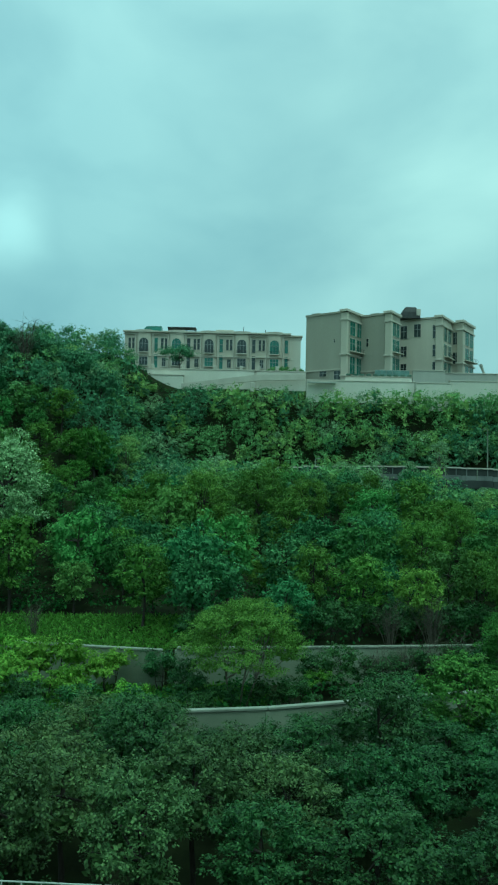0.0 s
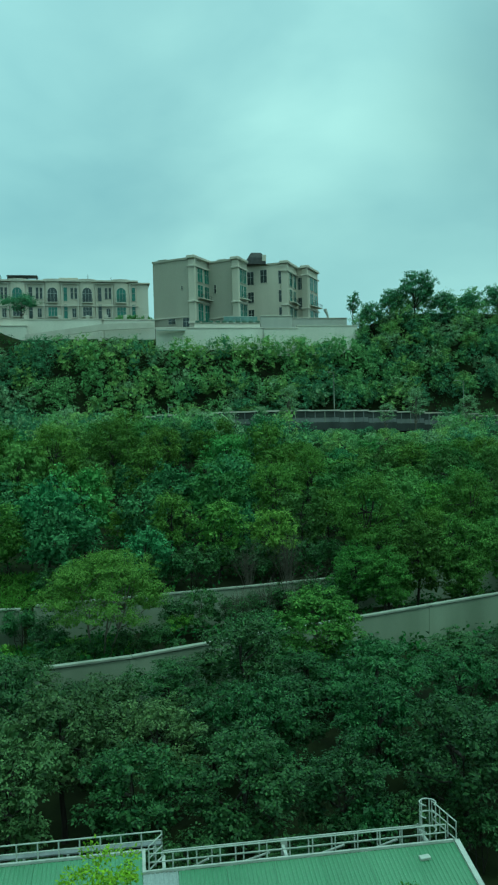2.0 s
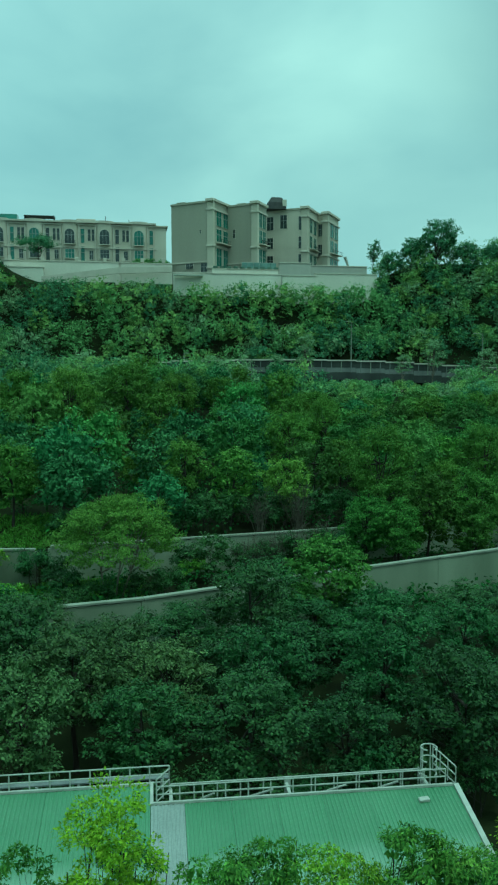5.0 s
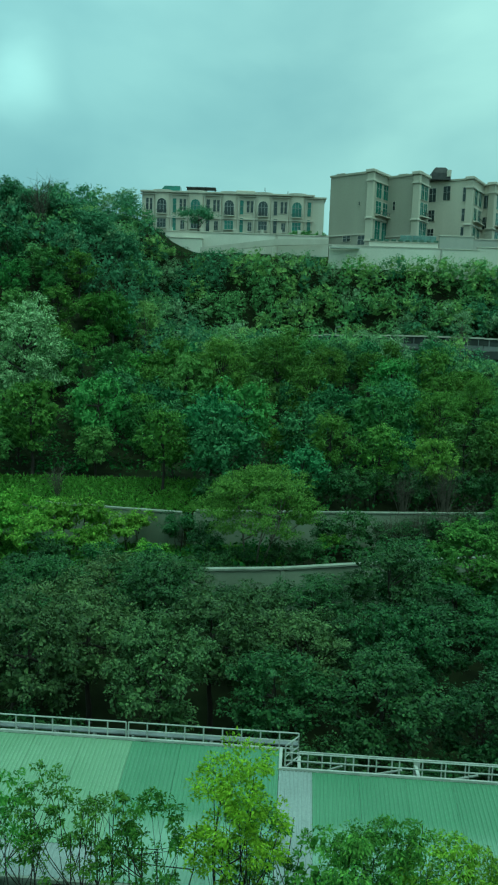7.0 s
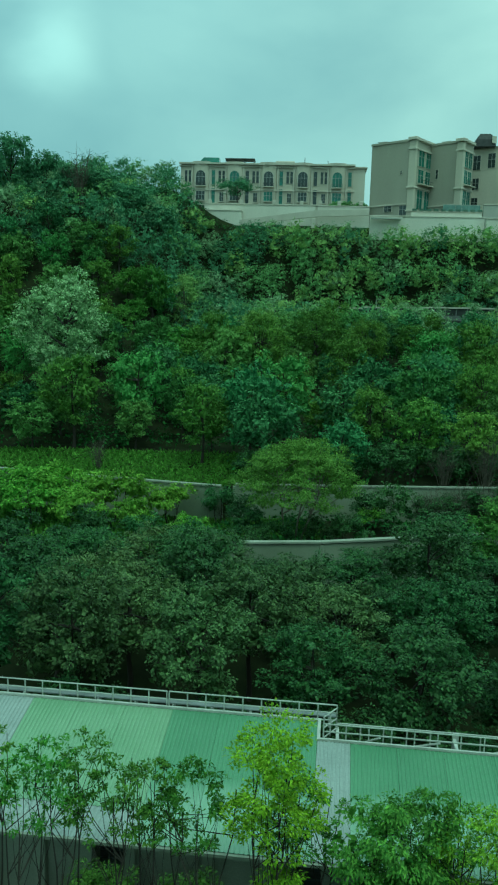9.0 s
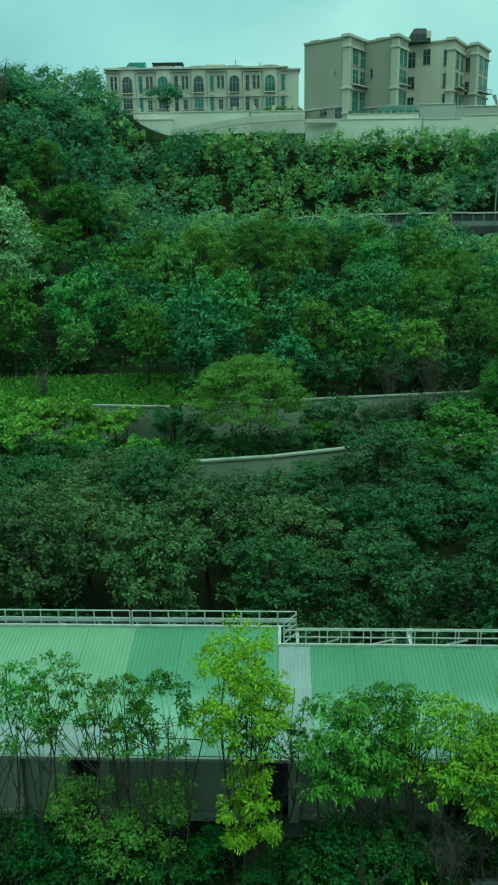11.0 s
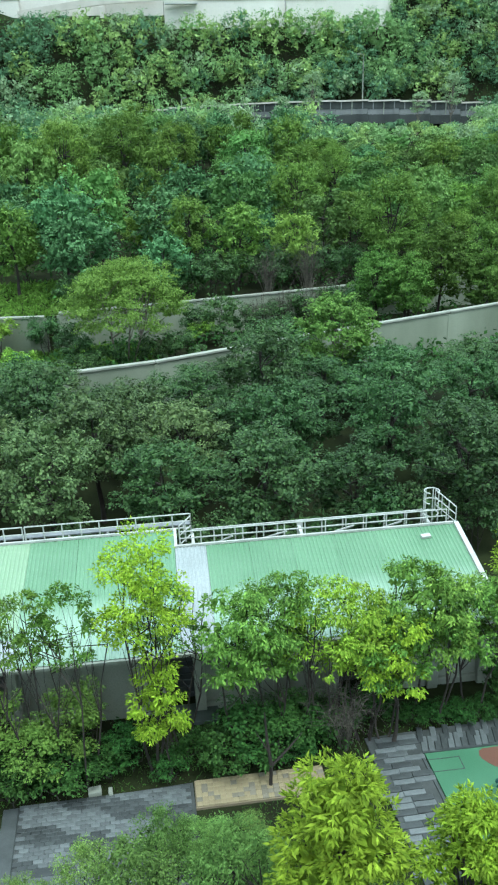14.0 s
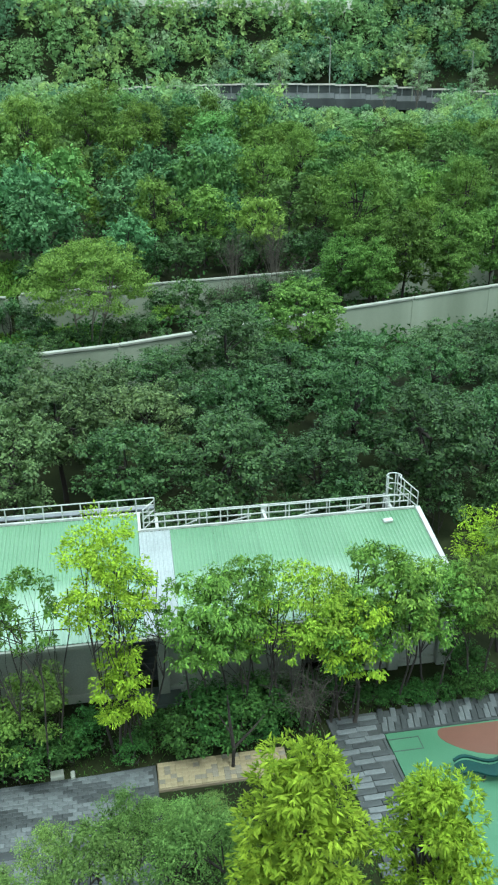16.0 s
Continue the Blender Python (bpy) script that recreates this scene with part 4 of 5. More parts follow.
def build_lantern():
    la = thing("roof_lantern", (43.9, 215.8, 65.2), "dark mansard roof lantern with a pale arched dormer", "roof lantern")
    s = Shape()
    ring = lambda w, d, z: [(-w, -d, z), (w, -d, z), (w, d, z), (-w, d, z)]
    s.raw(ring(2.6, 1.9, -0.6) + ring(2.3, 1.6, 1.2) + ring(1.5, 1.0, 2.5) + ring(1.3, 0.8, 2.7), [(4 * k + i, 4 * k + (i + 1) % 4, 4 * k + 4 + (i + 1) % 4, 4 * k + 4 + i) for k in range(3) for i in range(4)] + [(12, 13, 14, 15), (3, 2, 1, 0)])
    part("mansard", s, M_IRON, la)
    part("dormer", Shape().prism([(1.5, -2.0), (2.6, -2.0), (2.6, -1.0), (1.5, -1.0)], 0.2, 1.9), M_STONE_LIGHT, la)


build_lantern()
for bx, by, bz in ((17.8, 212.5, 64.25), (33.5, 209.8, 64.05)):
    s = Shape().box((bx, by, bz + 0.6), (2.6, 1.4, 0.12), -36).box((bx - 0.9, by, bz + 0.25), (0.12, 0.12, 0.8)).box((bx + 0.9, by, bz + 0.25), (0.12, 0.12, 0.8))
    solid("roof_tank_cover", s, M_GREYWALL, "small pale roof canopy on thin legs", "canopy")


# podium walls, terraces and the ramp below the houses
def slab(name, x0, x1, y0, y1, z0, z1, mat, label, category="wall"):
    t = thing(name, ((x0 + x1) / 2, (y0 + y1) / 2, z0), label, category)
    part("body", Shape().box((0, 0, (z1 - z0) / 2), (x1 - x0, y1 - y0, z1 - z0), 0, 0, 0.08), mat, t)
    part("coping", Shape().box((0, 0, z1 - z0 + 0.1), (x1 - x0 + 0.3, y1 - y0 + 0.3, 0.2), 0, 0, 0.04), M_STONE_LIGHT, t)
    return t


slab("terrace_wall", 14.4, 42.0, 199.6, 200.4, 37.0, 45.0, M_CREAM, "cream terrace wall below the houses")
slab("planter_wall", 24.4, 41.6, 200.8, 201.4, 38.0, 46.4, M_CREAM, "cream planter wall in front of the house terrace")
for px in np.arange(25.2, 41.2, 1.75):
    solid("planter_box", Shape().box((float(px), 200.9, 46.85), (1.1, 0.7, 0.5), 0, 0, 0.08), M_SHADE_GREEN, "dull green planter box on the terrace wall", "planter")
balustrade = thing("glass_balustrade", (33.0, 202.2, 45.0), "pale green glass balustrade of the house terrace", "balustrade")
for q in range(6):
    part("pane", Shape().box((1.5 * q, 0, 2.55), (1.46, 0.06, 1.5)), M_PANE_PALE, balustrade)
part("rail", Shape().box((3.75, 0, 3.36), (9.1, 0.12, 0.12)), M_STEEL, balustrade)
part("base", Shape().box((3.75, 0, 0.9), (9.1, 0.3, 1.8)), M_CREAM, balustrade)
slab("podium_wall", 41.8, 50.2, 201.0, 201.8, 38.0, 48.3, M_GREYWALL, "grey podium wall below the houses")
slab("podium_wall", 50.2, 66.0, 203.0, 203.8, 38.0, 48.0, M_GREYWALL, "grey podium wall below the houses")
slab("terrace_wall", 42.0, 51.0, 197.4, 198.2, 36.0, 44.6, M_CREAM, "cream stepped terrace wall")
slab("terrace_wall", 50.6, 67.0, 197.6, 198.4, 36.0, 45.3, M_CREAM, "cream stepped terrace wall")
slab("garden_terrace_wall", -27.4, 1.0, 206.6, 207.4, 38.0, 48.1, M_CREAM, "long cream garden wall with low piers")
slab("garden_terrace_wall", 1.6, 14.6, 205.6, 206.4, 38.0, 47.9, M_CREAM, "cream garden wall beside the ramp")
slab("gate_house", -27.4, -17.6, 203.4, 206.2, 38.0, 46.1, M_CREAM, "small cream flat-roofed gate house", "house")
for px in (-26, -18, -9.5, -2.5, 2.2, 7.0, 12.4):
    solid("pier_cap", Shape().box((px, 206.9 if px < 1.3 else 205.9, 48.75), (0.9, 0.9, 1.0), 0, 0, 0.1), M_STONE_LIGHT, "square pale pier cap on the garden wall", "pier")
s = Shape()
s.raw([(-18, 203.2, 42.6), (1.2, 203.2, 45.0), (14.4, 203.2, 45.6), (14.4, 203.2, 47.0), (1.2, 203.2, 46.6), (-18, 203.2, 43.9), (-18, 203.9, 42.6), (1.2, 203.9, 45.0), (14.4, 203.9, 45.6), (14.4, 203.9, 47.0), (1.2, 203.9, 46.6), (-18, 203.9, 43.9)],
      [(0, 1, 4, 5), (1, 2, 3, 4), (5, 4, 10, 11), (4, 3, 9, 10), (1, 0, 6, 7), (2, 1, 7, 8), (0, 5, 11, 6), (2, 8, 9, 3), (7, 6, 11, 10), (8, 7, 10, 9)])
ramp_wall = thing("ramp", (0, 0, 0), "sloping pale concrete ramp parapet on short piers", "ramp")
part("parapet", s, M_STONE_LIGHT, ramp_wall)
for rx, rz0 in ((-4.6, 43.5), (0.6, 44.6), (-11.0, 42.9)):
    part("pier", Shape().box((rx, 203.55, rz0 - 3.5), (1.2, 0.8, 7.0), 0, 0, 0.08), M_STONE_LIGHT, ramp_wall)
solid("terrace_awning", Shape().box((18.2, 198.6, 44.3), (7.2, 1.6, 0.22), 2), M_STEEL, "flat white terrace awning against the wall", "awning")
solid("dish_mast", Shape().tube([(61.0, 203.4, 48.0), (60.0, 203.4, 50.6)], [0.25, 0.45], 6), M_GREYWALL, "leaning grey mast at the end of the podium", "mast")


# ---------------------------------------------------------------- trees
rng = np.random.default_rng(11)
FAR_OFF = 0


def park(protos):
    """Stand the first of each kind in a place of its own, out of the way behind the hill."""
    global FAR_OFF
    for p in protos:
        p.matrix_basis = pose(-80 + 9 * FAR_OFF, 275, float(land(-80 + 9 * FAR_OFF, 275)))
        FAR_OFF += 1


canopy = [make_tree("shade_tree", rng, 7.8, 2.95, 3.5, 225, 0.33, 28, 0.145, 0.093, leaf, M_BARK, "dense dark green shade tree behind the shed", group="shade trees behind the shed", radius=0.16, low=-0.95, lobes=17, lobe=0.34, mass=0.6) for leaf in (L_CANOPY, L_CANOPY, L_CANOPY_OLIVE, L_CANOPY)]
park(canopy)
for row, yy in enumerate((34.6, 39.2, 43.8, 48.4, 52.4)):
    for k in range(14):
        xx = -26 + 5.2 * k + (row % 2) * 2.6 + rng.uniform(-0.9, 0.9)
        y2 = yy + rng.uniform(-0.9, 0.9) + 0.12 * max(0, xx) * (row > 2)
        turn, size, tall = rng.uniform(0, 360), rng.uniform(0.9, 1.18), rng.uniform(0.7, 1.08) if row < 3 else rng.uniform(0.86, 1.0)
        back = 1.0
        if row == 4:
            back = 1.0 if 8.0 < xx < 12.0 else 0.5 if 12 <= xx < 16.5 else 0.84 if -7 < xx < 0 else 0.76 if xx < 0 else 0.52
        if row == 3 and xx <= -2:
            back = 0.9
        if row == 3 and (-2 < xx < 8 or xx > 11.5):
            back = 0.69 if xx < 8 else 0.66
        if -0.38 * y2 - 2.5 < xx < 0.61 * y2 + 3 and not (row == 4 and 16 < xx < 27):
            olive = xx < 0.12 * y2 and rng.random() < 0.55
            plant(canopy[2 if olive else (0, 1, 3)[k % 3]], xx, y2, 0, turn, size, tall * back)

rng = np.random.default_rng(21)
# between the walls: the round tree, the sparse tree by the wall, bright shrubs on the grass
round_tree = make_tree("round_tree", rng, 10.3, 6.3, 4.7, 780, 0.46, 40, 0.15, 0.09, L_ROUND, M_BARK_PALE, "wide round-crowned olive green tree before the hillside wall", radius=0.17, stems=3, limbs=24, low=-0.6, lobes=34, spread=1.1, lobe=0.26, mass=0.5)
round_tree.matrix_basis = pose(-0.5, 67, 0)
L_FRESH_WALL = leaf_material("light_green_leaves", (0.080, 0.165, 0.034), (0.155, 0.275, 0.055), 0.6, 0.25, 0.05)
wall_tree = make_tree("wall_tree", rng, 8.2, 3.0, 3.7, 270, 0.36, 30, 0.18, 0.115, L_FRESH_WALL, M_BARK_PALE, "leafy light green tree beside the garden wall", radius=0.13, stems=2, limbs=14, low=-0.9, lobes=14, lobe=0.4)
wall_tree.matrix_basis = Matrix.LocRotScale((15.1, 55.0, 0), Euler((0, 0, 0.6)), (1.2, 1.2, 1.08))
L_LAWN_SHRUB = leaf_material("bright_shrub_leaves", (0.12, 0.235, 0.030), (0.25, 0.41, 0.060), 0.55, 0.3)
bright = [make_tree("bright_shrub", rng, 3.6, 2.3, 1.7, 60, 0.4, 28, 0.22, 0.13, L_LAWN_SHRUB, M_BARK, "spreading bright green shrub on the grass by the wall", "shrub", "bright shrubs by the wall", stems=3, radius=0.08, low=-0.3) for k in range(2)]
park(bright)
for k, (xx, yy, sc) in enumerate(((-17.5, 71.0, 1.5), (-22.0, 72.5, 1.55), (-12.5, 72.0, 1.15), (-26.5, 73.5, 1.5), (-20, 67.5, 1.2), (-24.5, 69.0, 1.3), (-15.0, 68.0, 1.0), (-29.0, 70.0, 1.3), (6.6, 72.5, 0.7), (-9.2, 66, 0.8), (-31, 75, 1.2))):
    plant(bright[k % 2], xx, yy, 0, rng.uniform(0, 360), sc)

# thicket in front of the hill-foot wall and trees hanging over the garden wall
thicket = [make_tree("thicket_shrub", rng, 4.2, 2.2, 2.1, 60, 0.4, 26, 0.18, 0.11, L_CANOPY, M_BARK, "dark tangled evergreen shrub in the shade", "shrub", "dark shrubs behind the shed and between the walls", stems=3, radius=0.08, low=-0.6) for k in range(2)]
park(thicket)
for k in range(13):
    plant(thicket[k % 2], -13.5 + 2.7 * k + rng.uniform(-0.5, 0.5), 31.6 + rng.uniform(-0.4, 0.8), 0, rng.uniform(0, 360), rng.uniform(0.6, 0.95))
for k, (xx, yy, sc) in enumerate(((-7.6, 73.0, 1.0), (-5.2, 71.5, 0.85), (8.6, 74.0, 1.15), (11.2, 75.2, 0.7), (14.6, 76.4, 0.8), (19.6, 76.6, 1.0), (22.0, 76.6, 1.1), (17.2, 76.4, 0.75), (-3.5, 62.5, 0.75), (-8.5, 61, 0.9), (-12.5, 60.5, 1.0), (-17, 61.5, 1.0), (9.6, 63.0, 0.7), (-4.2, 66.2, 0.85), (-1.4, 65.6, 0.7), (1.8, 65.8, 0.75), (4.4, 66.6, 0.85), (6.2, 74.2, 0.9), (12.6, 74.2, 0.85), (16.0, 74.6, 1.0), (20.8, 75.2, 1.05), (24.0, 76.0, 1.1))):
    plant(thicket[k % 2], xx, yy, 0, rng.uniform(0, 360), sc)
L_OVER = leaf_material("wall_side_tree_leaves", (0.068, 0.138, 0.028), (0.130, 0.232, 0.045), 0.6, 0.24)
overhang = [make_tree("overhanging_tree", rng, 10.6, 3.3, 4.9, 260, 0.42, 26, 0.21, 0.135, L_OVER, M_BARK, "leafy green tree standing behind the garden wall", "tree", "trees behind the garden wall", radius=0.17, low=-0.95, lobes=21, lobe=0.33, lift=-0.1) for k in range(2)]
park(overhang)
for k, (xx, yy, sc) in enumerate(((24.3, 73.0, 0.86), (26.6, 70.6, 0.82), (30.4, 73.4, 1.05), (34.4, 71.6, 0.8), (36.5, 74.5, 1.08), (41.5, 76.5, 1.05), (46.5, 78.5, 1.1), (52, 80, 1.1), (29.0, 78, 1.0))):
    plant(overhang[k % 2], xx, yy, 0, rng.uniform(0, 360), sc)

for k in range(11):
    xx = -5.5 + 2.9 * k + rng.uniform(-0.6, 0.6)
    yy = float(np.interp(xx, WALL_X, WALL_Y)) + rng.uniform(2.2, 3.6)
    plant(thicket[k % 2], xx, yy, float(land(xx, yy)), rng.uniform(0, 360), rng.uniform(0.8, 1.1))

# hillside: woods of several kinds
rng = np.random.default_rng(32)
L_FRESH = leaf_material("fresh_hill_leaves", (0.105, 0.195, 0.034), (0.160, 0.275, 0.050), 0.6, 0.26, 0.16, 0.08, 4.0, 0.75)
kinds = []
for leaf, label, n, group, per, ln, wd, dims in (
        (L_HILL, "leafy mid-green tree on the wooded hillside", 4, "green hillside trees", 0, 0.25, 0.16, (7.8, 3.4, 3.3)),
        (L_BLUE, "blue-green broad-leaved tree on the lower hillside", 2, "blue-green hillside trees", 0, 0.26, 0.18, (7.8, 3.7, 3.1)),
        (L_ROUND, "olive green feathery tree on the hillside", 2, "olive hillside trees", 0, 0.25, 0.15, (9.2, 2.8, 3.9)),
        (L_FRESH, "fresh green leafy tree on the hillside", 2, "fresh green hillside trees", 0, 0.25, 0.16, (7.6, 3.3, 3.0))):
    ks = [make_tree("hill_tree", rng, dims[0], dims[1], dims[2], 152, 0.40, 13, ln * 1.08, wd * 1.05, leaf, M_BARK, label, "tree", group, radius=0.15, low=-0.98, limbs=6, lobes=19, lobe=0.31, mass=0.5, lift=-0.9) for k in range(n)]
    park(ks)
    kinds.append(ks)
silver = make_tree("flowering_tree", rng, 15.8, 6.2, 7.6, 520, 0.5, 24, 0.24, 0.17, L_SILVER, M_BARK, "large tree with pale silvery flowering crown on the hillside", radius=0.35, lobes=26, low=-0.95, lobe=0.3)
silver.matrix_basis = Matrix.LocRotScale((-32.0, 104, float(land(-32, 104)) + 0.5), Euler((0, 0, 0.4)), (1.15, 1.15, 1.2))
yellow_tree = make_tree("yellow_green_tree", rng, 14.0, 3.2, 5.4, 230, 0.48, 16, 0.28, 0.18, L_FAR_LIGHT, M_BARK_PALE, "tall yellow-green tree with a slim trunk on the hillside", radius=0.18, limbs=14, low=-0.7, lobes=16, lobe=0.33, mass=0.3)
yellow_tree.matrix_basis = pose(-23.6, 152, float(land(-23.6, 152)))
clump = [make_tree("clumped_tree", rng, 9.0, 4.4, 4.2, 320, 0.43, 24, 0.18, 0.115, L_ROUND, M_BARK, "olive green tree with round leaf clumps on the hillside", "tree", "clumped olive trees", radius=0.17, limbs=14, low=-0.8, lobes=26, lobe=0.27, mass=0.5) for k in range(2)]
LANDMARKS = [(1.1, 128.8, 1.15, 1.2), (9.6, 127.2, 1.05, 1.15), (-6.5, 124.0, 1.0, 1.1), (30.5, 112.5, 0.62, 1.7), (28.2, 82.6, 0.98, 1.0), (36.6, 84.6, 0.62, 1.1), (43.5, 87.5, 0.8, 1.15), (22.5, 99.0, 0.9, 1.1)]
for k, (xx, yy, sc, tall) in enumerate(LANDMARKS):
    if k < 2:
        clump[k].matrix_basis = Matrix.LocRotScale((xx, yy, float(land(xx, yy))), Euler((0, 0, k)), (sc, sc, sc * tall))
    else:
        plant(clump[k % 2], xx, yy, float(land(xx, yy)), 70 * k, sc, tall)
trees_placed = []
for yy in np.arange(81.5, 150, 6.7):
    for xx in np.arange(-0.39 * yy - 5, 0.6 * yy + 5, 6.8):
        x2, y2 = xx + rng.uniform(-1.9, 1.9), yy + rng.uniform(-1.9, 1.9)
        if math.hypot(x2 + 32.5, y2 - 105) < 5 or (y2 < 83.5 and -34 < x2 < -15) or y2 < np.interp(x2, WALL_X, WALL_Y) + 2.2:
            continue
        if any(math.hypot(x2 - q[0], y2 - q[1]) < 4.2 * q[2] or (abs(x2 - q[0] * y2 / q[1]) < 3.5 and 0 < q[1] - y2 < 7) for q in LANDMARKS):
            continue
        pick = rng.random()
        blue = 0.55 if y2 < 100 and -8 < x2 < 14 else 0.10
        ks = kinds[1] if pick < blue else kinds[2] if pick < blue + 0.2 else kinds[3] if pick < blue + 0.36 else kinds[0]
        if rng.random() < 0.1 and y2 > 84 and x2 > -12:
            continue
        trees_placed.append((ks[int(rng.integers(len(ks)))], x2, y2, rng.uniform(0, 360), rng.uniform(0.8, 1.45), rng.uniform(0.85, 1.3)))
for k, x2, y2, turn, size, tall in trees_placed[:330]:
    if y2 > 105 and 0.22 < x2 / y2 < 0.6:
        tall = min(tall, (17.4 + 0.3 * math.sin(x2) - float(land(x2, y2))) / (8.2 * size))
    plant(k, x2, y2, float(land(x2, y2)), turn, size, tall)


def far_woods():
    """Upper slope: the crowns of many trees, gathered by leaf colour."""
    tints = {k: ([], [], [], []) for k in range(4)}
    for yy, left, gap in [(q, -0.385, 4.8) for q in np.arange(149, 178, 4.6)] + [(q, -0.385, 4.5) for q in np.arange(180.6, 203, 2.9)] + [(q, 0.29, 4.6) for q in np.arange(184.5, 199, 2.8)]:
        for xx in np.arange(left * yy - 7, 0.6 * yy + 7, gap):
            x2, y2 = xx + rng.uniform(-2.0, 2.0), yy + rng.uniform(-1.8, 1.8)
            ry, rz = road_at(x2)
            if ry - 2.0 < y2 < ry + 8.3 and x2 > -16:
                continue
            if y2 > 195.5 and 13 < x2 < 67 or y2 > 197 and -30 < x2 < 14:
                continue
            h = rng.uniform(5.8, 10.4)
            if y2 < ry and 40 < x2 < 74:
                h = min(h, rng.uniform(17.4, 19.0) - float(land(x2, y2)))
            if 159 < y2 < ry and x2 < 27:
                h = max(h, rng.uniform(22.6, 25.2) - float(land(x2, y2)))
            if y2 > 186:
                h *= 0.95 if y2 < 192 else 0.92 if 13 < x2 < 67 else 0.8
            g = float(land(x2, y2))
            if 13 < x2 < 67 and y2 > 190.5:
                h = (rng.uniform(41.4, 44.0) - g) / 1.04
            elif -30 < x2 <= 13 and y2 > 191:
                h = (rng.uniform(41.6, 44.0) - g) / 1.04
            c, r, o, bl = crown_clumps(rng, (x2, y2, g + h * 0.56), 3.3 * h / 7.5, h * 0.48, 80, 0.52, -0.9, 10, 0.38)
            for store, new_ones in zip(tints[int(rng.choice(4, p=(0.22, 0.62, 0.06, 0.1) if x2 < -14 else (0.4, 0.26, 0.2, 0.14)))], (c, r, o, bl)):
                store.extend(new_ones)
    # leaf colours that already hold the haze of the distance
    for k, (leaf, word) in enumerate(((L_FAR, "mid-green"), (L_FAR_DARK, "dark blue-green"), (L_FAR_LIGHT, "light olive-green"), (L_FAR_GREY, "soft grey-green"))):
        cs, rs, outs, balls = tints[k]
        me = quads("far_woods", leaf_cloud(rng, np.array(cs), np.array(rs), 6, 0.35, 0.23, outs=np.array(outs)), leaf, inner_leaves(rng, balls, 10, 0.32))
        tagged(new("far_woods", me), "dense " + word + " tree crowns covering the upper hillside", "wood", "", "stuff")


far_woods()


rng = np.random.default_rng(43)


def undergrowth():
    """Low leaves that cover the soil under the trees."""
    n = 4200
    y = rng.uniform(57, 200, n)
    x = rng.uniform(-0.4, 0.62, n) * y
    wy = np.interp(x, WALL_X, WALL_Y)
    keep = (np.abs(y - wy) > 1.6) & ~((x > -36) & (x < -8) & (y > 62) & (y < 89))
    x, y = x[keep], y[keep]
    x = np.concatenate([x, rng.uniform(-90, 125, 1600)])
    y = np.concatenate([y, rng.uniform(181.5, 203, 1600)])
    c = np.stack([x, y, land(x, y) + 0.15 + np.where(y < 130, 1.3, 0.4) * rng.random(len(x)) ** 2], 1)
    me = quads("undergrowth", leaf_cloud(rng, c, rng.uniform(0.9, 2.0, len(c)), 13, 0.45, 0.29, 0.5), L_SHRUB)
    tagged(new("undergrowth", me), "low dark green undergrowth covering the slope", "undergrowth", "", "stuff")


undergrowth()
skyline = [make_tree("ridge_tree", rng, 11.0, 4.7, 4.8, 170, 0.65, 18, 0.36, 0.24, L_FAR_DARK, M_BARK, "tall broad dark green tree on the skyline", "tree", "skyline trees", radius=0.25, lobes=13, low=-0.5, lobe=0.36) for k in range(2)]
park(skyline)
for k, (xx, yy, sc, tall) in enumerate(((83.0, 197, 1.25, 1.06), (71.0, 198, 0.72, 1.2), (76.5, 198, 0.85, 1.1), (91.5, 197, 0.85, 0.92), (98.6, 198, 0.8, 0.9), (107, 197, 1.0, 1.0), (116, 196, 1.2, 1.0), (125, 197, 1.2, 1.0),
                                        (-31.5, 165, 0.95, 1.0), (-37, 163, 0.9, 0.9), (-43, 166, 1.0, 0.9), (-50, 165, 1.0, 0.85), (-56, 168, 1.1, 0.9), (-62, 164, 1.2, 1.1), (-70, 168, 1.3, 1.0))):
    plant(skyline[k % 2], xx, yy, float(land(xx, yy)), rng.uniform(0, 360), sc, tall)
airy = make_tree("airy_tree", rng, 14.5, 2.6, 5.6, 210, 0.5, 9, 0.28, 0.17, L_FAR_GREY, M_BARK_PALE, "tall airy grey-green tree with a pale trunk before the road", "tree", "airy trees before the viaduct", radius=0.17, limbs=20, low=-0.8, lobes=15, lobe=0.3, mass=0.1)
airy.matrix_basis = pose(40.6, 167, float(land(40.6, 167)))
for xx, yy, sc, tall in ((70.0, 167, 1.15, 0.85), (34.0, 165, 0.9, 0.85), (62.5, 166, 0.8, 0.8), (83.0, 168, 1.0, 0.9), (20.0, 164, 1.0, 0.85)):
    plant(airy, xx, yy, float(land(xx, yy)), rng.uniform(0, 360), sc, tall)
slim = make_tree("slim_tree", rng, 8.2, 1.5, 2.9, 70, 0.42, 14, 0.36, 0.23, L_FAR_DARK, M_BARK_PALE, "slim tree with a tufted crown on the skyline", radius=0.14, limbs=12, low=-0.9, lobes=11, lobe=0.4, mass=0.1)
slim.matrix_basis = Matrix.LocRotScale((67.6, 203, float(land(67.6, 203))), Euler((0, 0, 0)), (1.2, 1.2, 1.4))
terrace_tree = make_tree("terrace_tree", rng, 11.6, 6.2, 3.4, 150, 0.6, 14, 0.34, 0.2, L_FAR_DARK, M_BARK, "layered dark tree in front of the long house", radius=0.16, limbs=12, low=-0.2, flat=0.45)
terrace_tree.matrix_basis = pose(-18.9, 210.5, 44)
hedge_bush = [make_tree("terrace_bush", rng, 3.4, 1.7, 1.7, 40, 0.4, 18, 0.38, 0.24, L_FAR, M_BARK, "clipped dark bush on the house terrace", "bush", "terrace bushes", radius=0.1) for k in range(1)]
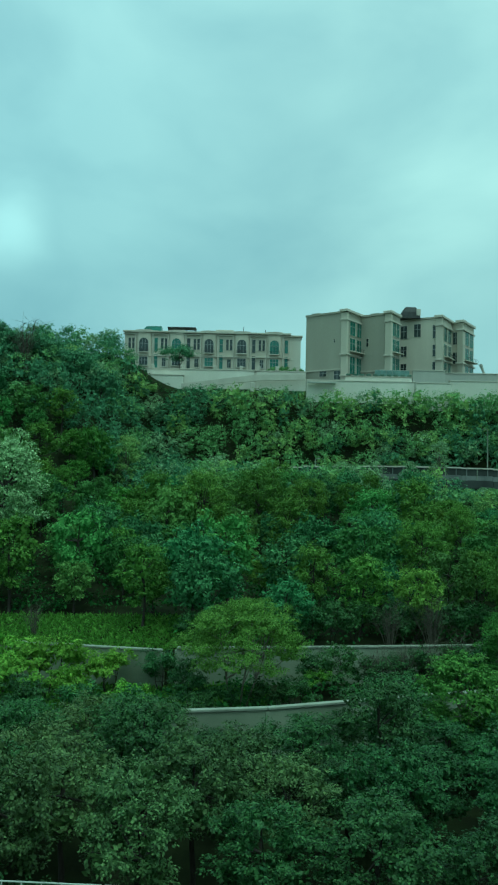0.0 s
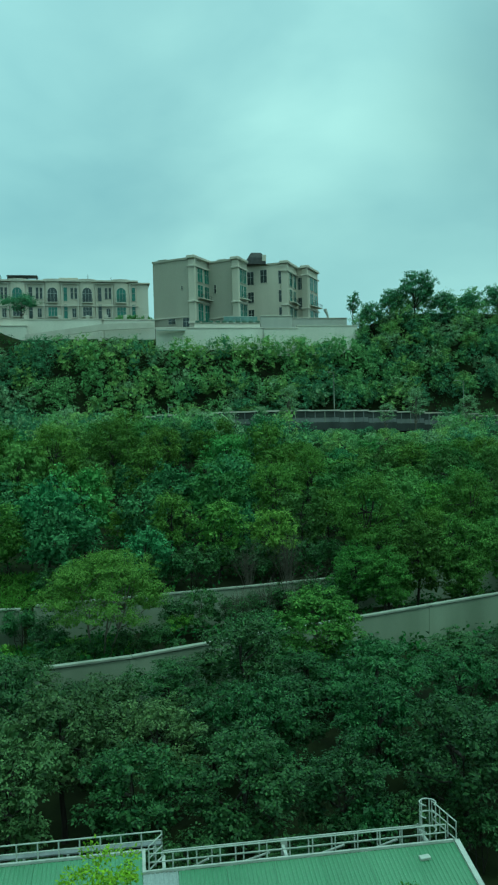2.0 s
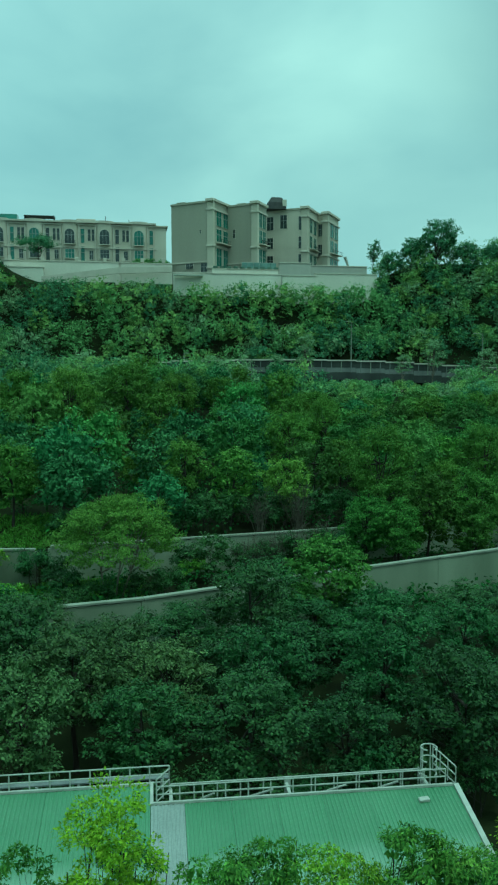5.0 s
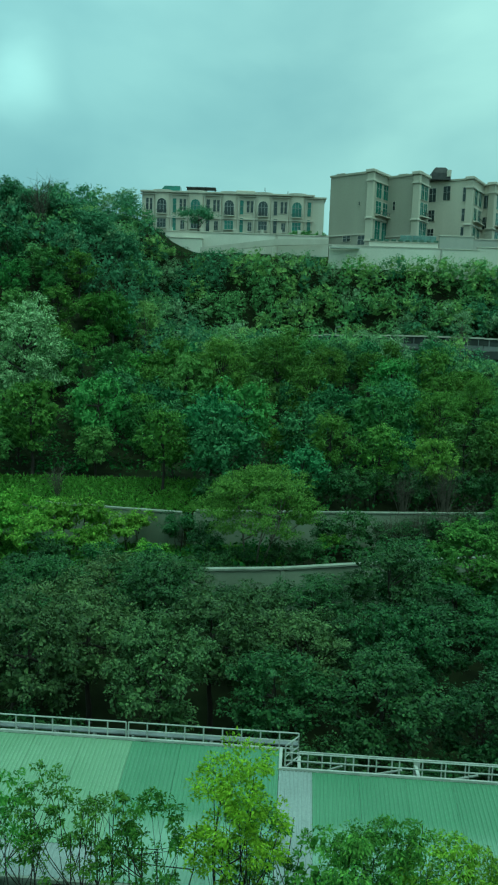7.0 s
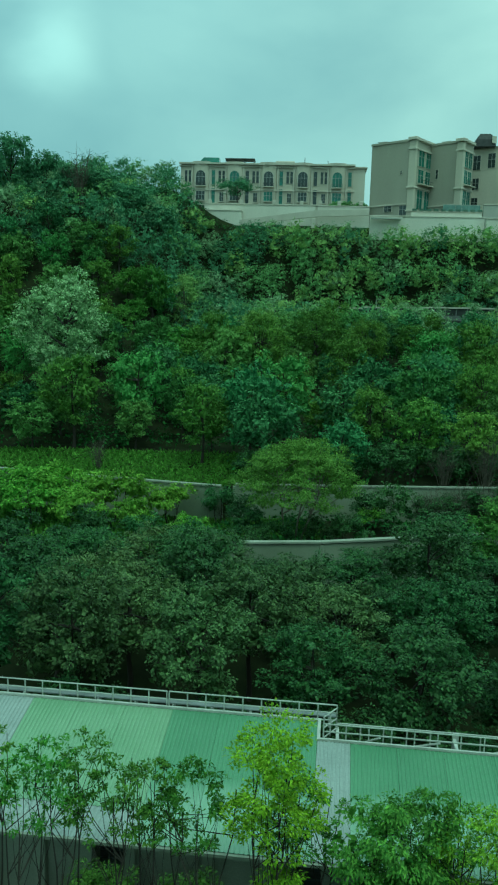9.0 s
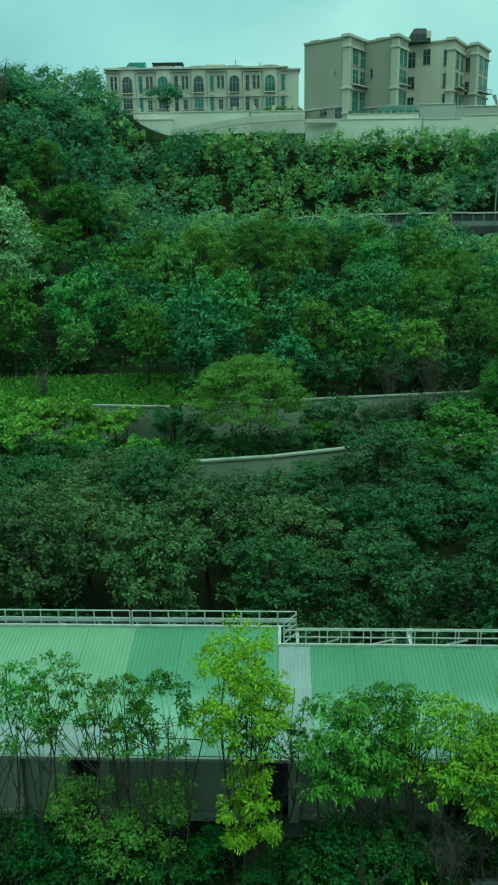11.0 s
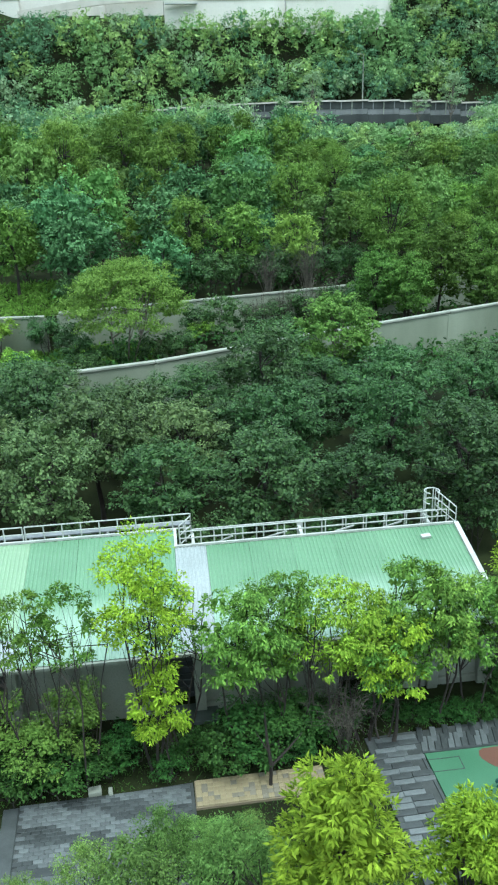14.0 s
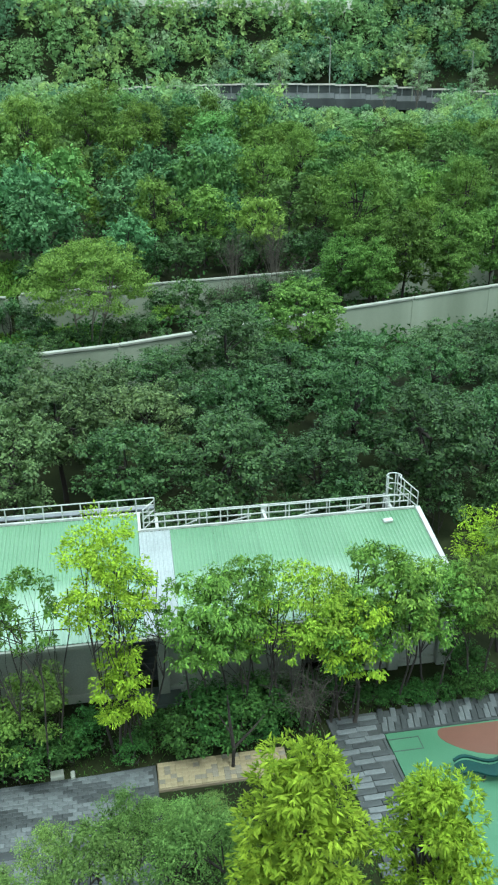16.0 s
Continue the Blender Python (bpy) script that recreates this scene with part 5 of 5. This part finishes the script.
for k, (xx, sc) in enumerate(((6.0, 1.15), (9.3, 1.2), (13.2, 1.1), (-4.4, 0.8))):
    plant(hedge_bush[0], xx, 212, 46.2, 70 * k, sc)
hedge_bush[0].matrix_basis = pose(11.0, 213.4, 46.0)
dead = Shape()
for q in range(22):
    a, r, hh = rng.uniform(0, 6.28), rng.uniform(0.3, 2.6), rng.uniform(2.6, 6.4)
    stem = [Vector((r * f * math.cos(a + w), r * f * math.sin(a + w), hh * g)) for f, g, w in ((0.15, -0.05, 0), (0.4, 0.4, 0.2), (0.7, 0.75, -0.1), (1.0, 1.0, 0.1))]
    dead.tube(stem, [0.06, 0.04, 0.025, 0.01], 5)
    for m in range(8):
        p = stem[1].lerp(stem[3], rng.random())
        out = Vector((rng.normal() * 0.5, rng.normal() * 0.5, rng.uniform(0.1, 0.8)))
        dead.tube([p, p + out, p + out * 1.8 + Vector((rng.normal() * 0.15, rng.normal() * 0.15, 0))], [0.018, 0.012, 0.006], 3)
M_TWIG = surface("dry_grey_twigs", (0.048, 0.042, 0.030), (0.110, 0.098, 0.072), 3.0, 0.9, bump=0.3, fine=30.0)
for name, xx, yy, zz, sc in (("bare_tree", -46.5, 161, float(land(-46.5, 161)) + 3, 1.75), ("bare_tree", 17.6, 75.0, 0, 0.85), ("bare_tree", 12.4, 73.5, 0, 0.75), ("bare_tree", 15.2, 74.6, 0, 0.8), ("bare_tree", 20.2, 75.4, 0, 0.9), ("bare_tree", 18.8, 79.5, 3.0, 0.9), ("bare_tree", 14.5, 79.0, 3.0, 0.8), ("bare_tree", -21.5, 80.5, 3.2, 0.6)):
    t = thing(name, (xx, yy, zz), "leafless grey-brown twiggy tree", "tree", "bare trees")
    t.scale = (sc, sc, sc)
    part("trunk", dead, M_TWIG, t)

# ---------------------------------------------------------------- trees in front of the shed
rng = np.random.default_rng(54)
slender = [make_tree("slender_tree", rng, 7.6, 1.3, 2.2, 72, 0.19, 28, 0.135, 0.055, L_SLENDER, M_BARK, "slender multi-stemmed young tree with sparse green leaves", "tree", "slender trees before the shed", stems=4, radius=0.06, limbs=22, low=-0.75, spread=0.55, lobes=18, lobe=0.24, mass=0.0) for k in range(3)]
park(slender)
for k, (xx, yy, h) in enumerate(((-3.9, 20.6, 7.5), (-2.75, 20.3, 7.6), (-5.9, 20.7, 7.7), (-7.4, 20.5, 7.9), (-9.2, 20.9, 8.0), (-11.2, 21.0, 7.8), (0.45, 20.9, 6.9), (4.5, 20.9, 6.7))):
    plant(slender[k % 3], xx, yy, 0, 47 * k + 20, 1.0, h / 7.1)
lime = make_tree("lime_green_tree", rng, 9.6, 1.6, 3.0, 290, 0.25, 28, 0.125, 0.055, L_YELLOW, M_BARK, "slim yellow-green tree rising in front of the shed roof", radius=0.08, stems=3, limbs=24, low=-0.95, lobes=19, droop=0.0, lobe=0.36, spread=0.2, mass=0.0)
lime.matrix_basis = pose(-0.45, 20.3, 0)
lime_small = make_tree("lime_green_sapling", rng, 5.0, 0.95, 2.0, 130, 0.22, 28, 0.13, 0.052, L_YELLOW, M_BARK, "drooping yellow-green sapling at the foot of the taller tree", radius=0.05, limbs=14, low=-0.95, lobes=10, droop=0.6, lobe=0.42, mass=0.0)
lime_small.matrix_basis = pose(-0.15, 19.85, 0)
L_BROAD = leaf_material("broad_tree_leaves", (0.075, 0.155, 0.028), (0.175, 0.300, 0.050), 0.5, 0.25)
broad = [make_tree("broad_leaf_tree", rng, 6.9, 1.8, 2.5, 200, 0.26, 27, 0.14, 0.06, L_BROAD, M_BARK, "bushy green tree with drooping leaves in front of the shed", "tree", "bushy trees before the shed", stems=2, radius=0.08, limbs=10, low=-0.98, droop=0.55, lobes=17, lobe=0.33, mass=0.25) for k in range(3)]
park(broad)
L_TIPS = leaf_material("young_leaves", (0.13, 0.25, 0.022), (0.29, 0.44, 0.045), 0.6, 0.28)
tips = make_tree("yellow_tipped_tree", rng, 6.9, 1.6, 2.5, 190, 0.26, 26, 0.125, 0.055, L_TIPS, M_BARK, "airy tree with yellow-green young leaves before the shed", "tree", "yellow-tipped trees before the shed", stems=3, radius=0.075, limbs=12, low=-0.95, droop=0.5, lobes=17, lobe=0.31, mass=0.0)
tips.matrix_basis = pose(5.5, 20.5, 0)
plant(tips, 6.75, 20.3, 0, 130, 0.9, 1.08)
for k, (xx, yy, h, w) in enumerate(((2.6, 20.5, 7.0, 0.95), (3.6, 20.8, 7.0, 0.9), (8.5, 21.0, 7.2, 0.95), (9.6, 20.8, 6.6, 0.9), (10.9, 20.9, 6.0, 0.9), (12.6, 20.9, 6.0, 0.9), (14.6, 22.6, 6.2, 1.0), (16.6, 21.4, 6.0, 1.0), (7.4, 20.2, 5.6, 0.8))):
    plant(broad[k % 3], xx, yy, 0, 61 * k, w, h / 6.9 / w)
lime_low = make_tree("lime_green_tree", rng, 5.9, 1.5, 1.8, 120, 0.27, 26, 0.12, 0.055, L_YELLOW, M_BARK, "small yellow-green tree beside the shed gable", radius=0.09, limbs=14, low=-0.8, mass=0.0)
lime_low.matrix_basis = pose(14.2, 24.2, 0)
drape = make_tree("drooping_tree", rng, 5.6, 1.2, 2.1, 110, 0.25, 26, 0.135, 0.055, L_YELLOW, M_BARK, "small yellow-green tree with drooping foliage", radius=0.08, limbs=14, low=-0.98, droop=0.8, mass=0.0)
drape.matrix_basis = pose(7.6, 19.95, 0)

# foreground crowns just below the window
rng = np.random.default_rng(65)
glow = [make_tree("bright_tree", rng, 8.2, 1.5, 3.2, 820, 0.085, 12, 0.165, 0.046, L_BRIGHT, M_BARK, "bright lime green tree with large glossy leaf whorls", "tree", "bright trees in the garden", radius=0.11, limbs=22, low=-0.9, lobes=24, droop=0.15, up=0.7, lobe=0.38, mass=0.3, cone=0.3) for k in range(2)]
glow[0].matrix_basis = Matrix.LocRotScale((3.5, 11.5, 0), Euler((0, 0, 0)), (1.12, 1.12, 1.045))
glow[1].matrix_basis = Matrix.LocRotScale((6.45, 11.6, 0), Euler((0, 0, 1.9)), (0.92, 0.92, 0.87))
feather = [make_tree("feathery_tree", rng, 5.0, 1.5, 2.1, 230, 0.22, 26, 0.085, 0.038, L_FEATHER, M_BARK, "feathery soft green tree with fine small leaves", "tree", "feathery trees in the garden", radius=0.08, stems=2, limbs=18, low=-0.7, lobes=18, lobe=0.3, mass=0.15, cone=0.3) for k in range(2)]
feather[0].matrix_basis = pose(-1.3, 13.6, 0)
feather[1].matrix_basis = pose(1.2, 13.4, 0, 0, 0, 120)
for xx, yy, sc, tall in ((-3.2, 13.2, 0.85, 1.0), (-2.3, 14.8, 0.6, 1.25), (-4.0, 14.6, 0.55, 1.1), (0.9, 15.0, 0.55, 1.2), (2.2, 14.6, 0.62, 1.0), (-0.3, 14.6, 0.62, 1.55), (5.3, 14.2, 0.5, 0.9), (0.2, 12.4, 0.8, 0.85)):
    plant(feather[0], xx, yy, 0, rng.uniform(0, 360), sc, tall)
for xx, yy in ((1.3, 16.7), (0.4, 16.9), (2.2, 16.8), (-0.4, 16.5), (1.8, 16.0), (0.8, 16.1), (2.7, 16.0)):
    plant(feather[1], xx, yy, 0, rng.uniform(0, 360), rng.uniform(0.44, 0.56), 0.5)
leafless = thing("bare_shrub", (6.0, 20.1, 0), "bare twiggy shrub beside the stepping path", "shrub")
leafless.scale = (1.35, 1.35, 1.25)
twigs = Shape()
for q in range(34):
    a, r, hh = rng.uniform(0, 6.28), rng.uniform(0.3, 1.1), rng.uniform(1.4, 3.0)
    stem = [Vector((r * f * math.cos(a + w), r * f * math.sin(a + w), hh * g)) for f, g, w in ((0.1, -0.05, 0), (0.35, 0.45, 0.3), (0.75, 0.85, 0), (1.25, 0.92, -0.2))]
    twigs.tube(stem, [0.012, 0.009, 0.006, 0.003], 4)
    for m in range(9):
        p = stem[1].lerp(stem[3], rng.random())
        out = Vector((rng.normal() * 0.22, rng.normal() * 0.22, rng.uniform(-0.05, 0.25)))
        twigs.tube([p, p + out, p + out * 1.7 - Vector((0, 0, rng.uniform(0.1, 0.3)))], [0.005, 0.004, 0.002], 3)
part("trunk", twigs, M_TWIG, leafless)
young = thing("young_tree", (3.15, 18.9, 0), "thin forked young tree beside the tan paving", "tree")
part("trunk", Shape().tube([(0, 0, -0.2), (0.05, 0, 0.9), (-0.05, 0.05, 1.9), (-0.1, 0.1, 3.0)], [0.08, 0.07, 0.05, 0.02], 7).tube([(0.05, 0, 0.9), (0.6, 0, 1.5), (1.1, 0.1, 2.0)], [0.05, 0.035, 0.012], 6).tube([(-0.02, 0, 1.5), (-0.4, 0.1, 2.3)], [0.035, 0.01], 5), M_BARK, young)

# shrubs
bush = [make_tree("garden_shrub", rng, 1.9, 1.15, 1.0, 72, 0.22, 22, 0.10, 0.06, L_SHRUB, M_BARK, "rounded dark green shrub in the garden bed", "shrub", "garden shrubs", stems=3, radius=0.04, limbs=9, low=-0.6) for k in range(3)]
park(bush)
for k, (xx, yy, sc) in enumerate(((-4.9, 20.1, 1.1), (-3.3, 20.0, 1.1), (-6.6, 20.5, 1.3), (-2.2, 20.4, 0.8), (-1.4, 20.9, 0.9), (0.9, 20.5, 0.75), (1.9, 20.1, 1.0), (2.8, 20.5, 1.25), (3.9, 20.3, 1.2), (4.8, 20.6, 1.15), (5.6, 21.0, 0.8), (-8.2, 21.0, 1.2), (-10, 21, 1.2), (0.0, 20.0, 0.6), (7.6, 21.2, 0.7), (6.6, 21.3, 0.8), (12.5, 21.6, 0.9), (4.4, 19.9, 0.6))):
    plant(bush[k % 3], xx, yy, 0, 77 * k, sc, 0.85)
tall_bush = make_tree("tall_shrub", rng, 3.6, 1.25, 1.6, 120, 0.22, 22, 0.10, 0.06, L_ROUND, M_BARK, "tall light green leafy shrub in the garden bed", "shrub", "tall garden shrubs", stems=4, radius=0.05, limbs=14, low=-0.7, lobes=12, lobe=0.36)
tall_bush.matrix_basis = pose(-3.0, 20.9, 0)
plant(tall_bush, -5.6, 21.0, 0, 80, 1.0)
plant(tall_bush, -4.3, 20.2, 0, 30, 0.95, 0.8)
for k in range(9):
    plant(bush[k % 3], 8.7 + 0.82 * k, 20.75 - 0.05 * k, 0, 50 * k, 0.55, 0.75)


# ---------------------------------------------------------------- lawn
def lawn():
    n = 26000
    y = rng.uniform(10.5, 21.5, n)
    x = rng.uniform(-0.62, 0.95, n) * y
    on_path = ((x > -5.4) & (x < 0.75) & (y < 19.6)) | ((x > 0.7) & (x < 5.0) & (y > 18.3) & (y < 19.55)) | ((x > 6.7) & (y < 20.35))
    x, y = x[~on_path], y[~on_path]
    c = np.stack([x, y, np.zeros_like(x)], 1)
    me = quads("grass", leaf_cloud(rng, c, np.full(len(c), 0.06), 1, 0.13, 0.022, 0.3, -1.2), M_GRASS)
    tagged(new("grass", me), "thin rough grass on dark soil", "grass", "", "stuff")
    n = 30000
    x = rng.uniform(-38, 2, n)
    y = rng.uniform(63, 88, n)
    keep = (np.abs(y - np.interp(x, WALL_X, WALL_Y)) > 0.5)
    x, y = x[keep], y[keep]
    c = np.stack([x, y, land(x, y)], 1)
    me = quads("meadow_grass", leaf_cloud(rng, c, np.full(len(c), 0.15), 1, 0.6, 0.16, 0.3, -0.6), M_MEADOW)
    tagged(new("meadow_grass", me), "bright rough grass below and above the hillside wall", "grass", "", "stuff")


lawn()

# ---------------------------------------------------------------- paving, tan platform, play court
pavement = solid("pavement", Shape().box((-2.05, 15.6, 0.0), (5.5, 7.9, 0.10)).box((7.6, 15.9, 0.0), (1.7, 8.9, 0.10)).box((13.4, 19.83, 0.0), (10.1, 0.98, 0.104)), M_JOINT, "dark bedding of the garden paths", "pavement", "structure")
kerb = solid("kerb", Shape().box((-5.05, 15.6, 0.05), (0.5, 7.9, 0.16), 0, 0, 0.03), M_PAVER_DARK, "dark stone edging beside the grey paved path", "kerb", "structure")


def paver_mesh(name, w, d, h, material):
    return Shape().box((0, 0, h / 2), (w, d, h), 0, 0, 0.012).mesh(name, material)


def lay(me, x, y, z, turn=0.0, parent=None):
    ob = new("paver", me)
    ob.parent = parent
    ob.matrix_basis = pose(x, y, z, random.uniform(-0.4, 0.4), random.uniform(-0.4, 0.4), turn + random.uniform(-0.5, 0.5))
    return ob


random.seed(4)
fine = [paver_mesh("paver", 0.294, 0.146, 0.05, m) for m in (M_PAVER, M_PAVER_DARK)]
broad_block = [paver_mesh("paver", 0.594, 0.296, 0.05, m) for m in (M_PAVER, M_PAVER_DARK)]
for row in range(16):
    y = 19.40 - 0.15 * row
    for k in range(19):
        x = -4.66 + 0.3 * k - (0.15 if row % 2 else 0.0)
        if -4.8 < x < 0.55:
            dark = math.sin(x * 1.5 + y * 4.2) + 0.5 * math.sin(x * 3.1 - y * 2.0) + random.uniform(-0.35, 0.35) > 0.25
            lay(fine[dark], x, y - 0.03 * x, 0.05, -1.8, pavement)
for row in range(12):
    y = 16.92 - 0.3 * row
    for k in range(10):
        x = -4.5 + 0.6 * k - (0.3 if row % 2 else 0.0)
        if -4.6 < x < 0.5:
            lay(broad_block[random.random() > 0.6], x, y - 0.03 * x, 0.05, -1.8, pavement)
slats = [paver_mesh("paver", 0.70, 0.2, 0.05, m) for m in (M_PAVER, M_PAVER_DARK)]
for row in range(34):
    y = 20.1 - 0.235 * row
    off = random.choice((0.0, 0.18, 0.36, -0.15))
    for k in range(3):
        x = 6.95 + 0.715 * k + off - 0.25
        if 6.75 + 0.1 < x < 8.3:
            lay(slats[row % 2 if random.random() < 0.82 else 0], x, y, 0.05, -2, pavement)
for k in range(40):
    x = 8.65 + 0.235 * k
    for j in range(2):
        off = random.uniform(-0.1, 0.1)
        lay(slats[1 if (k // 2 + j) % 2 else 0], x, 19.66 + 0.42 * j + off * 0.3 - 0.02 * (x - 8), 0.052 + 0.003 * j, 90 - 14, pavement) if j == 0 or k % 2 == 0 else None

M_TAN_JOINT = surface("sandy_joint", (0.19, 0.155, 0.095), (0.24, 0.195, 0.125), 2.0, 0.9)
deck_pad = thing("stone_platform", (2.85, 18.95, 0), "low platform of tan and yellow sandstone slabs", "platform", rz=-2.0)
part("base", Shape().box((0, 0, 0.03), (4.25, 1.12, 0.10)), M_TAN_JOINT, deck_pad)
tiles = [paver_mesh("slab", 0.188, 0.172, 0.05, m) for m in (M_TAN, M_TAN_GREY)]
for i in range(22):
    for j in range(6):
        ob = new("slab", tiles[random.random() > 0.8])
        ob.parent = deck_pad
        ob.matrix_basis = pose(-2.0 + 0.1905 * i, -0.4375 + 0.175 * j, 0.08, random.uniform(-0.3, 0.3), random.uniform(-0.3, 0.3), 0)

court = thing("play_court", (0, 0, 0), "green rubber play court with a brick-red round field", "court", "", "structure")
part("surface", Shape().prism([(8.47, 8.0), (24.0, 7.6), (24.0, 18.6), (8.52, 19.28)], 0.0, 0.06), M_COURT, court)
arc = []
for q in range(40):
    a = 2 * math.pi * q / 40
    px, py = 13.3 + 3.0 * math.cos(a) * (1 + 0.05 * math.sin(3 * a)), 18.55 + 1.15 * math.sin(a) - 0.12 * math.cos(a)
    arc.append((px, min(py, 19.2 - 0.045 * (px - 8.5))))
part("red_field", Shape().prism(arc, 0.03, 0.066), M_COURT_RED, court, "brick-red rubber field")
part("edging", Shape().box((8.42, 13.6, 0.04), (0.10, 11.4, 0.11), 0.2), M_PAVER_DARK, court, "dark stone edging")
part("edging", Shape().box((16.2, 18.98, 0.04), (15.5, 0.10, 0.11), -2.5), M_PAVER_DARK, court, "dark stone edging")
part("hatch", Shape().box((9.05, 18.95, 0.062), (1.05, 0.025, 0.014), -3).box((9.05, 18.42, 0.062), (1.05, 0.025, 0.014), -3).box((9.57, 18.68, 0.062), (0.025, 0.55, 0.014), -3), M_PAVER_DARK, court, "dark seam of a cover in the rubber")


def wavy_bench():
    b = thing("wavy_bench", (0, 0, 0), "wavy teal painted bench on bent metal legs", "bench")
    for name, y0, w, z, lab in (("seat", 0.0, 0.46, 0.46, ""), ("backrest", 0.30, 0.10, 0.58, "")):
        s = Shape()
        n = 22
        for i in range(n + 1):
            x = 10.05 + 3.4 * i / n
            yy = 16.95 + 0.14 * math.sin(i * 0.62) - 0.10 * (x - 10) + y0
            zz = z + 0.015 * math.sin(i * 0.9)
            s.v += [(x, yy - w / 2, zz), (x, yy + w / 2, zz), (x, yy + w / 2, zz - 0.07), (x, yy - w / 2, zz - 0.07)]
        for i in range(n):
            for j in range(4):
                s.f.append((4 * i + j, 4 * i + 4 + j, 4 * i + 4 + (j + 1) % 4, 4 * i + (j + 1) % 4))
        s.f += [(0, 1, 2, 3), (4 * n + 3, 4 * n + 2, 4 * n + 1, 4 * n)]
        part(name, s, M_TEAL, b, lab)
    for x in (10.9, 12.2, 13.2):
        y = 16.95 - 0.10 * (x - 10)
        part("leg", Shape().tube([(x, y - 0.1, 0.42), (x + 0.02, y - 0.12, 0.2), (x - 0.06, y - 0.2, 0.05)], 0.028, 6), M_IRON, b)


wavy_bench()
sign = thing("garden_sign", (-5.55, 19.2, 0), "small yellow triangular warning sign on a short post", "sign")
part("post", Shape().tube([(0, 0, -0.1), (0, 0, 0.62)], 0.03, 6), M_IRON, sign)
part("plate", Shape().raw([(-0.2, -0.04, 0.4), (0.2, -0.04, 0.4), (0, -0.04, 0.78), (-0.2, -0.01, 0.4), (0.2, -0.01, 0.4), (0, -0.01, 0.78)], [(0, 1, 2), (5, 4, 3), (0, 3, 4, 1), (1, 4, 5, 2), (2, 5, 3, 0)]), M_YELLOW, sign)
for bx, by, bw in ((-2.45, 19.75, 0.42), (-1.95, 19.62, 0.14)):
    solid("stone_block", Shape().box((bx, by, 0.09), (bw, 0.3, 0.2), 4, 0, 0.02), M_COPING, "pale stone block lying in the grass", "block")
